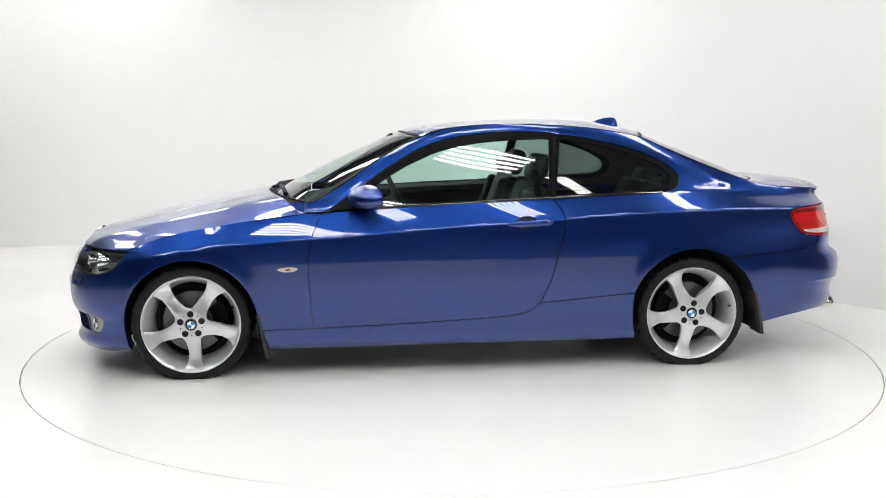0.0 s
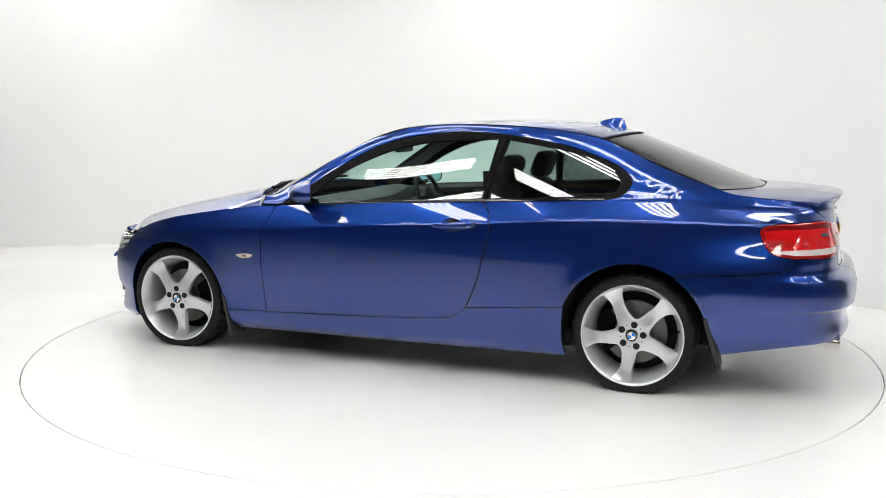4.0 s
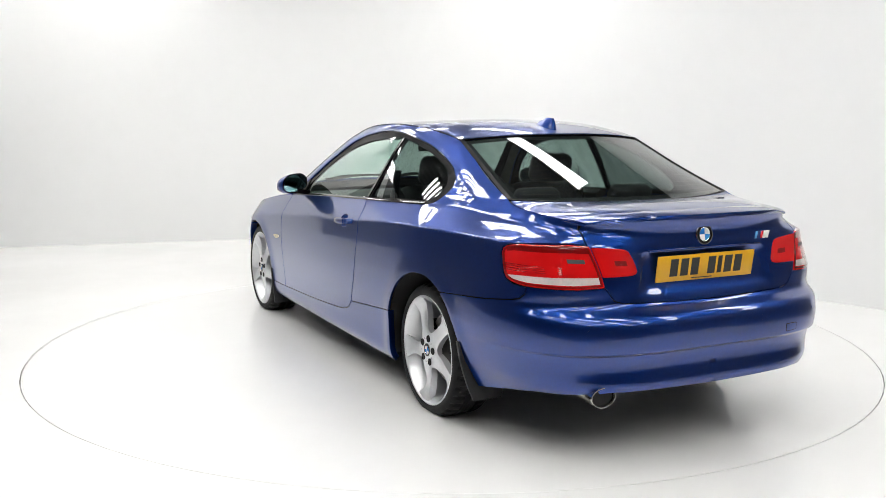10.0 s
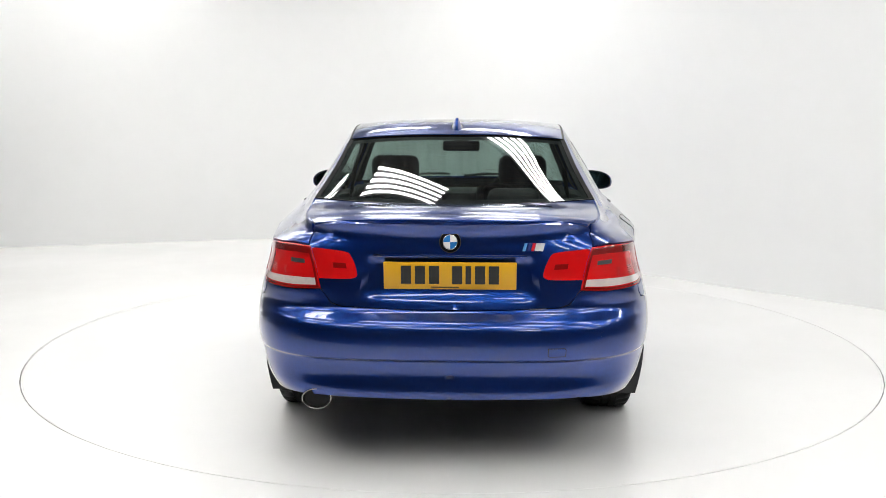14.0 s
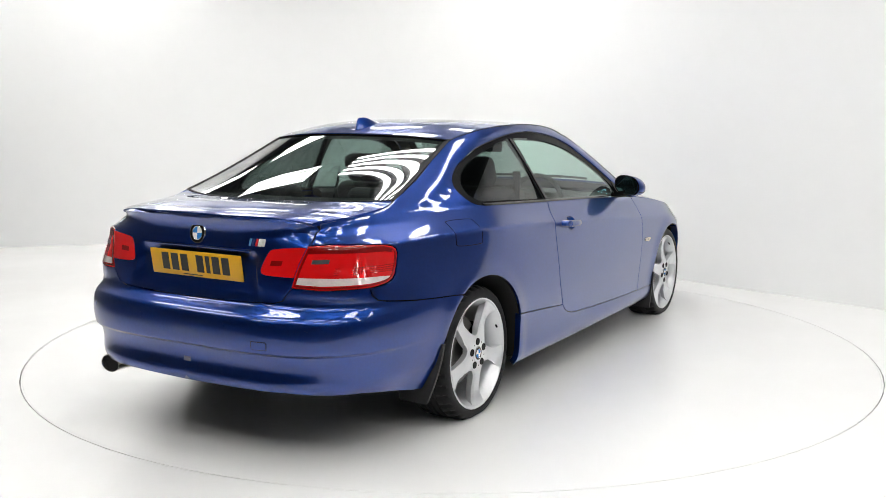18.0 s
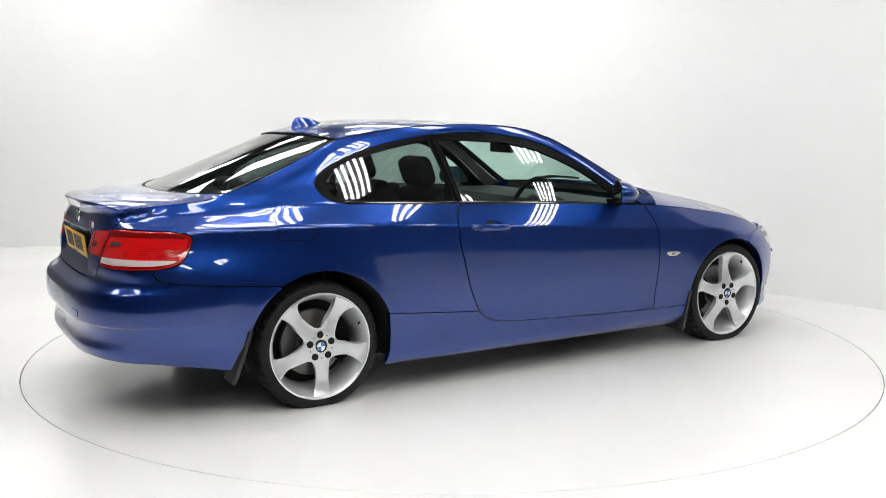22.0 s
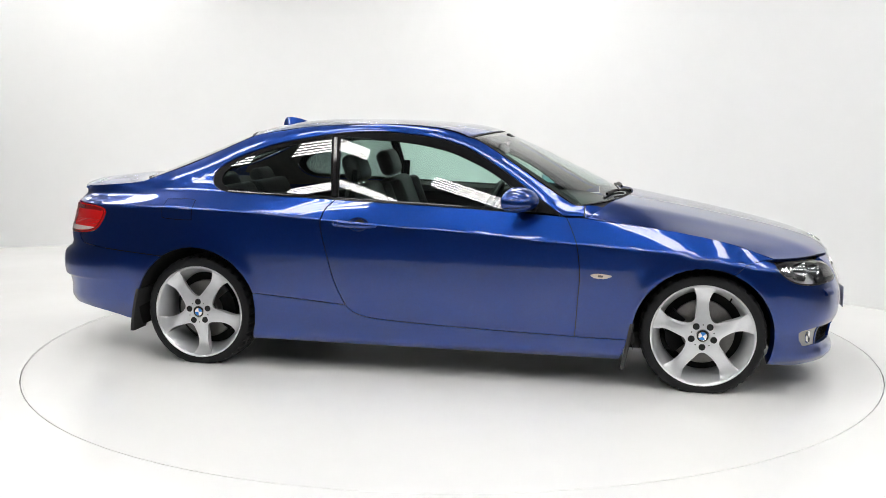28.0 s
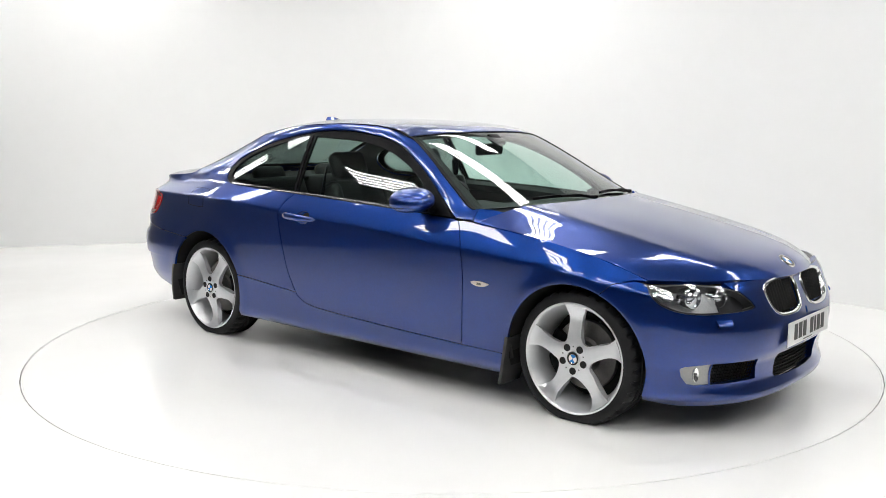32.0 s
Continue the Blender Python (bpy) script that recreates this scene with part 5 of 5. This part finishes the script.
        # arch liners
        for hx, r, yo in ((AXLE, 0.356, 0.862), (-AXLE, 0.378, 0.862)):
            lin = bmesh.new()
            rows = []
            for a in np.linspace(math.radians(-14), math.radians(194), 34):
                cx, cz = hx + r * math.cos(a), 0.295 + r * math.sin(a)
                yy = skin(*sx(cx, cz))[1] - 0.016
                rows.append([lin.verts.new((cx, yy, cz)), lin.verts.new((cx, 0.50, cz))])
            for a, b in zip(rows, rows[1:]):
                lin.faces.new((a[0], a[1], b[1], b[0]))
            lin.faces.new([q[1] for q in rows])
            part("arch_liner", m(lin), DARK, car)
    # fuel flap, right side
    part("fuel_flap", mirrored(sheet([sx(*p) for p in FLAP], skin, 0.015, 0.0, away, off=0.0012)), PAINT, car, "blue fuel filler flap")
    rim = [Vector(skin(*sx(*p))) + Vector((0, 0.0010, 0)) for p in FLAP]
    t = tube(rim + rim[:1], 0.0017, 6, False)
    part("fuel_flap_gap", mirrored(t), SEAL, car)


FLAP = spline([(-1.579, 0.916), (-1.560, 0.934), (-1.410, 0.932), (-1.392, 0.914), (-1.394, 0.840), (-1.410, 0.823), (-1.566, 0.828), (-1.584, 0.848)], 4, True)
MIRROR = mat("blue_mirror", (0.35, 0.62, 0.72), 0.02, 1.0)
upper()


# ---- wheels ----
def wheel_meshes():
    # tyre with grooves round it and cross cuts on its shoulders; the tread flattens on the ground
    prof = [(0.252, -0.004), (0.262, 0.004), (0.272, 0.007), (0.288, 0.005), (0.299, -0.003), (0.306, -0.014), (0.3095, -0.024), (0.311, -0.040), (0.311, -0.062), (0.304, -0.064), (0.304, -0.070), (0.3115, -0.072),
            (0.3115, -0.096), (0.304, -0.098), (0.304, -0.105), (0.3115, -0.107), (0.3115, -0.131), (0.304, -0.133), (0.304, -0.139), (0.311, -0.141), (0.311, -0.163), (0.3095, -0.179), (0.306, -0.189), (0.299, -0.200), (0.288, -0.208), (0.272, -0.210), (0.252, -0.199)]
    prof = [(0.252 + (r - 0.252) * 1.10, h) for r, h in prof]
    bm = bmesh.new()
    seg = 216
    rings = []
    for i, (r, h) in enumerate(prof):
        row = []
        for k in range(seg):
            rr = r
            if (i in (5, 6, 7, 20, 21, 22) and k % 6 in (0, 1)):
                rr -= 0.009
            a = 2 * math.pi * (k + (0.25 * (h + 0.1) * 40)) / seg
            row.append(bm.verts.new((rr * math.cos(a), h, max(rr * math.sin(a), -HUB_Z + 0.001))))
        rings.append(row)
    for a, b in zip(rings, rings[1:]):
        for k in range(seg):
            k2 = (k + 1) % seg
            bm.faces.new((a[k], a[k2], b[k2], b[k]))
    bmesh.ops.recalc_face_normals(bm, faces=bm.faces)
    tyre = bm
    rim = lathe([(0.248, -0.020), (0.2605, -0.006), (0.2635, -0.001), (0.2625, 0.003), (0.256, 0.004), (0.2505, 0.0), (0.2455, -0.010), (0.236, -0.026), (0.226, -0.048), (0.217, -0.08), (0.211, -0.12), (0.212, -0.19), (0.25, -0.2)], 96)
    # one spoke with its fifth of the hub: the outline in its own plane, along and across
    left = spline([(0.0712, 0.0517), (0.0795, 0.0428), (0.098, 0.0335), (0.128, 0.0270), (0.160, 0.0248), (0.180, 0.0268), (0.200, 0.0315), (0.218, 0.0400), (0.233, 0.0490), (0.243, 0.0550)], 5)
    right = spline([(0.243, -0.0560), (0.233, -0.0510), (0.216, -0.0435), (0.194, -0.0365), (0.165, -0.0352), (0.138, -0.0375), (0.112, -0.0405), (0.0850, -0.0430), (0.0712, -0.0517)], 5)
    a0, a1 = math.atan2(0.055, 0.243), math.atan2(-0.056, 0.243)
    lip = [(0.2495 * math.cos(a0 + (a1 - a0) * k / 14), 0.2495 * math.sin(a0 + (a1 - a0) * k / 14)) for k in range(15)]
    root = [(0.040 * math.cos(radians(a)), 0.040 * math.sin(radians(a))) for a in range(-36, 37, 6)]
    outline = left + lip + right + root
    edge = np.array(dense(left, 0.004) + dense(right, 0.004))
    dish = Curve((0.03, 0.0), (0.07, -0.001), (0.10, -0.005), (0.14, -0.013), (0.18, -0.017), (0.22, -0.011), (0.25, 0.001))

    def face(p, q):
        r = math.hypot(p, q)
        d = float(np.min(np.hypot(edge[:, 0] - p, edge[:, 1] - q)))
        roll = 0.006 * math.exp(-d / 0.004) + 0.15 * q * smooth((r - 0.115) / 0.05) * smooth((0.245 - r) / 0.03)
        return (q, dish(r) - roll, -p)
    spoke = sheet(outline, face, 0.0075, 0.030, (0, 1, 0), near=0.3)
    hub = lathe([(0.0, -0.004), (0.034, -0.004), (0.036, 0.0005), (0.041, 0.001), (0.046, -0.003), (0.048, -0.02)], 60)
    bolt = lathe([(0.0172, -0.0030), (0.0168, 0.0), (0.0150, 0.0004), (0.0125, -0.0022), (0.008, -0.0022), (0.0, -0.0022)], 20)
    hole = lathe([(0.0035, 0.0), (0.0, 0.0)], 10)
    disc = lathe([(0.0, -0.085), (0.075, -0.085), (0.08, -0.10), (0.085, -0.105), (0.163, -0.105), (0.165, -0.108), (0.165, -0.130), (0.0, -0.130)], 60)
    secs = []
    for a in np.linspace(math.radians(-38), math.radians(38), 10):
        secs.append([(r * math.cos(a), h, r * math.sin(a)) for r, h in ((0.105, -0.088), (0.150, -0.078), (0.185, -0.085), (0.19, -0.15), (0.105, -0.15))])
    cal = loft(secs)
    barrel = lathe([(0.223, -0.165), (0.215, -0.17), (0.0, -0.17)], 60)
    valve = tube([(0.236, -0.02, 0.0), (0.222, -0.008, 0.0)], 0.0045, 8)
    return tyre, rim, bolt, hole, disc, cal, barrel, valve, hub, spoke


def wheels():
    names = ("tyre", "rim", "bolt", "hole", "disc", "cal", "barrel", "valve", "hub", "spoke")
    me = {}
    for n, b in zip(names, wheel_meshes()):
        me[n] = bpy.data.meshes.new(n)
        b.to_mesh(me[n])
        b.free()
    for hx, hy, spin, left in ((AXLE, 0.845, 0.0, True), (-AXLE, 0.835, SPIN["rl"], True), (AXLE, -0.845, SPIN["fr"], False), (-AXLE, -0.835, SPIN["rr"], False)):
        m = Matrix.Translation((hx, hy, HUB_Z)) @ (Matrix() if left else Matrix.Rotation(math.pi, 4, "Z"))
        s = Matrix.Rotation(math.radians(spin if hx < 0 or not left else SPIN["fl"]), 4, "Y")
        w = part("wheel", me["rim"], ALLOY, car, "silver five-spoke alloy wheel", matrix=m @ s)
        part("tyre", me["tyre"], RUBBER, w, "black low-profile tyre", matrix=s.inverted())
        part("dust_shield", me["barrel"], DARK, w)
        part("hub", me["hub"], ALLOY, w)
        for k in range(5):
            part("spoke", me["spoke"], ALLOY, w, matrix=Matrix.Rotation(2 * math.pi * k / 5, 4, "Y"))
        part("brake_disc", me["disc"], STEEL, w, "worn steel brake disc")
        part("brake_caliper", me["cal"], TRIM, w, matrix=s.inverted() @ Matrix.Rotation(math.pi if (hx > 0) == left else 0, 4, "Y"))
        part("valve", me["valve"], TRIM, w, matrix=Matrix.Rotation(math.radians(200), 4, "Y"))
        for k in range(5):
            a = 2 * math.pi * k / 5 + math.radians(90)
            part("wheel_bolt", me["bolt"], DARK, w, "dark recessed wheel bolt", matrix=Matrix.Translation((0.058 * math.cos(a), 0.0025, 0.058 * math.sin(a))))
            a += math.pi / 5
            part("pin_hole", me["hole"], DARK, w, matrix=Matrix.Translation((0.058 * math.cos(a), 0.0016, 0.058 * math.sin(a))))
        cap = part("centre_cap", lathe([(0.0, 0.002), (0.02, 0.002), (0.0215, 0.0035), (0.029, 0.003), (0.033, 0.002), (0.034, -0.002)], 36), CHROME, w, "round centre cap with enamel quarters")
        part("cap_ring", lathe([(0.0225, 0.0042), (0.0295, 0.0036)], 36), GLOSSBLACK, cap)
        for k in range(4):
            q = bmesh.new()
            c = q.verts.new((0, 0.0032, 0))
            a = [q.verts.new((0.0205 * math.cos(math.pi / 2 * (k + j / 6)), 0.0032, 0.0205 * math.sin(math.pi / 2 * (k + j / 6)))) for j in range(7)]
            for j in range(6):
                q.faces.new((c, a[j + 1], a[j]))
            part("cap_quarter", q, BADGE_BLUE if k % 2 else BADGE_WHITE, cap)


SPIN = {"fl": 2.0, "rl": -11.0, "fr": 35.0, "rr": 3.0}
wheels()


# ---- cabin and underside ----
def seat(y, x0, rear=False):
    """Cushion, bolsters, backrest and headrest."""
    e = part("seat", box(0.50, 0.50, 0.15, 0.05, 3, (x0 + 0.05, y, 0.43)), LEATHER, car, "black leather seat")
    for sg in (-1, 1):
        part("bolster", box(0.48, 0.09, 0.16, 0.04, 3, (x0 + 0.05, y + sg * 0.235, 0.47)), LEATHER, e)
    lean = Matrix.Rotation(radians(-20), 4, "Y")
    part("backrest", box(0.13, 0.46, 0.57, 0.05, 3, (0, 0, 0.285), turn=None), LEATHER, e, matrix=Matrix.Translation((x0 - 0.20, y, 0.47)) @ lean)
    for sg in (-1, 1):
        part("back_bolster", box(0.15, 0.08, 0.50, 0.035, 3, (0.03, sg * 0.22, 0.29)), LEATHER, e, matrix=Matrix.Translation((x0 - 0.20, y, 0.47)) @ lean)
    part("headrest", box(0.10, 0.27, 0.17, 0.045, 3, (0.005, 0, 0.665)), LEATHER, e, matrix=Matrix.Translation((x0 - 0.20, y, 0.47)) @ lean)
    for sg in (-1, 1):
        part("headrest_post", tube([(0, sg * 0.05, 0.54), (0, sg * 0.05, 0.62)], 0.006, 8), CHROME, e, matrix=Matrix.Translation((x0 - 0.20, y, 0.47)) @ lean)


def cabin():
    for y in (0.36, -0.36):
        seat(y, -0.16)
    bench = part("rear_bench", box(0.50, 1.10, 0.16, 0.05, 3, (-0.98, 0, 0.46)), LEATHER, car, "black leather rear bench")
    lean = Matrix.Translation((-1.22, 0, 0.50)) @ Matrix.Rotation(radians(-24), 4, "Y")
    for y in (0.28, -0.28):
        part("bench_back", box(0.14, 0.52, 0.52, 0.05, 3, (0, y, 0.26)), LEATHER, bench, matrix=lean)
        part("bench_headrest", box(0.09, 0.25, 0.12, 0.04, 3, (0.0, y, 0.545)), LEATHER, bench, matrix=lean)
    part("parcel_shelf", box(0.55, 1.16, 0.03, 0.01, 1, (-1.66, 0, 0.965)), CARPET, car)
    part("boot_liner", box(0.62, 0.92, 0.30, 0.02, 1, (-1.88, 0, 0.70)), DARK, car)
    part("floor_pan", box(2.75, 1.46, 0.10, 0.03, 2, (0.05, 0, 0.235)), DARK, car, "dark underbody")
    part("engine_bay", box(0.95, 0.96, 0.40, 0.04, 2, (1.42, 0, 0.42)), DARK, car)
    part("rear_underbody", box(0.95, 0.92, 0.30, 0.05, 2, (-1.75, 0, 0.42)), DARK, car)
    part("rear_silencer", box(0.34, 0.9, 0.14, 0.05, 3, (-2.08, 0.1, 0.32)), STEEL, car, "steel rear silencer")
    part("bulkhead", box(0.06, 1.40, 0.62, 0.02, 1, (0.80, 0, 0.56)), DARK, car)
    # dashboard
    secs = []
    for y in np.linspace(-0.74, 0.74, 25):
        hump = 0.035 * math.exp(-((y + 0.36) / 0.17) ** 2)
        secs.append([(0.80, y, 0.87), (0.66, y, 0.905), (0.44, y, 0.905 + hump), (0.36, y, 0.885 + hump), (0.33, y, 0.82), (0.40, y, 0.66), (0.50, y, 0.55), (0.80, y, 0.55)])
    part("dashboard", loft(secs), PLASTIC, car, "black dashboard")
    part("centre_console", box(1.0, 0.20, 0.28, 0.04, 3, (0.0, 0, 0.42)), PLASTIC, car)
    part("gear_lever", tube([(0.12, 0, 0.55), (0.10, 0, 0.68)], [0.012, 0.024], 10), LEATHER, car)
    # steering wheel, on the right
    q = Matrix.Translation((0.20, -0.36, 0.86)) @ Matrix.Rotation(radians(-66), 4, "Y")
    ring = [(0.182 * math.cos(a), 0.182 * math.sin(a), 0) for a in np.linspace(0, 2 * math.pi, 41)]
    st = part("steering_wheel", tube(ring, 0.015, 10, False), LEATHER, car, "black leather steering wheel", matrix=q)
    part("airbag_pad", lathe([(0.0, 0.03), (0.05, 0.028), (0.075, 0.01), (0.07, -0.02), (0.0, -0.03)], 28, "z"), PLASTIC, st)
    for a in (0, 90, 180):
        d = Vector((math.cos(math.radians(a + 90)), math.sin(math.radians(a + 90)), 0))
        part("spoke", tube([d * 0.05, d * 0.178], 0.014, 8), PLASTIC, st)
    part("steering_column", tube([(0.22, -0.36, 0.85), (0.50, -0.36, 0.74)], 0.04, 12), PLASTIC, car)
    # inner mirror on its stalk
    im = part("inner_mirror", box(0.035, 0.24, 0.068, 0.016, 3, (0.235, 0, 1.205)), TRIM, car, "black inner mirror")
    part("mirror_stalk", tube([(0.25, 0, 1.22), (0.29, 0, 1.262)], 0.010, 8), TRIM, im)
    part("sensor_housing", box(0.09, 0.10, 0.03, 0.012, 2, (0.285, 0, 1.262), turn=Matrix.Rotation(radians(35), 4, "Y")), TRIM, im)
    for sg in (1, -1):
        part("seat_belt", ribbon([(-0.52, sg * 0.60, 1.10), (-0.55, sg * 0.64, 0.8), (-0.50, sg * 0.66, 0.40)], 0.045, 0.003), TRIM, car)


cabin()


# ---- what moves ----
def motions():
    car_rows, table_rows = [], []
    for t, a in TURN:
        m = pose(0, 0, 0, 0, 0, a)
        table_rows.append((float(t), m))
        car_rows.append((float(t), m @ pose(CAR_X, CAR_Y, 0.0)))
    walk(turntable, table_rows)
    walk(car, car_rows)


motions()
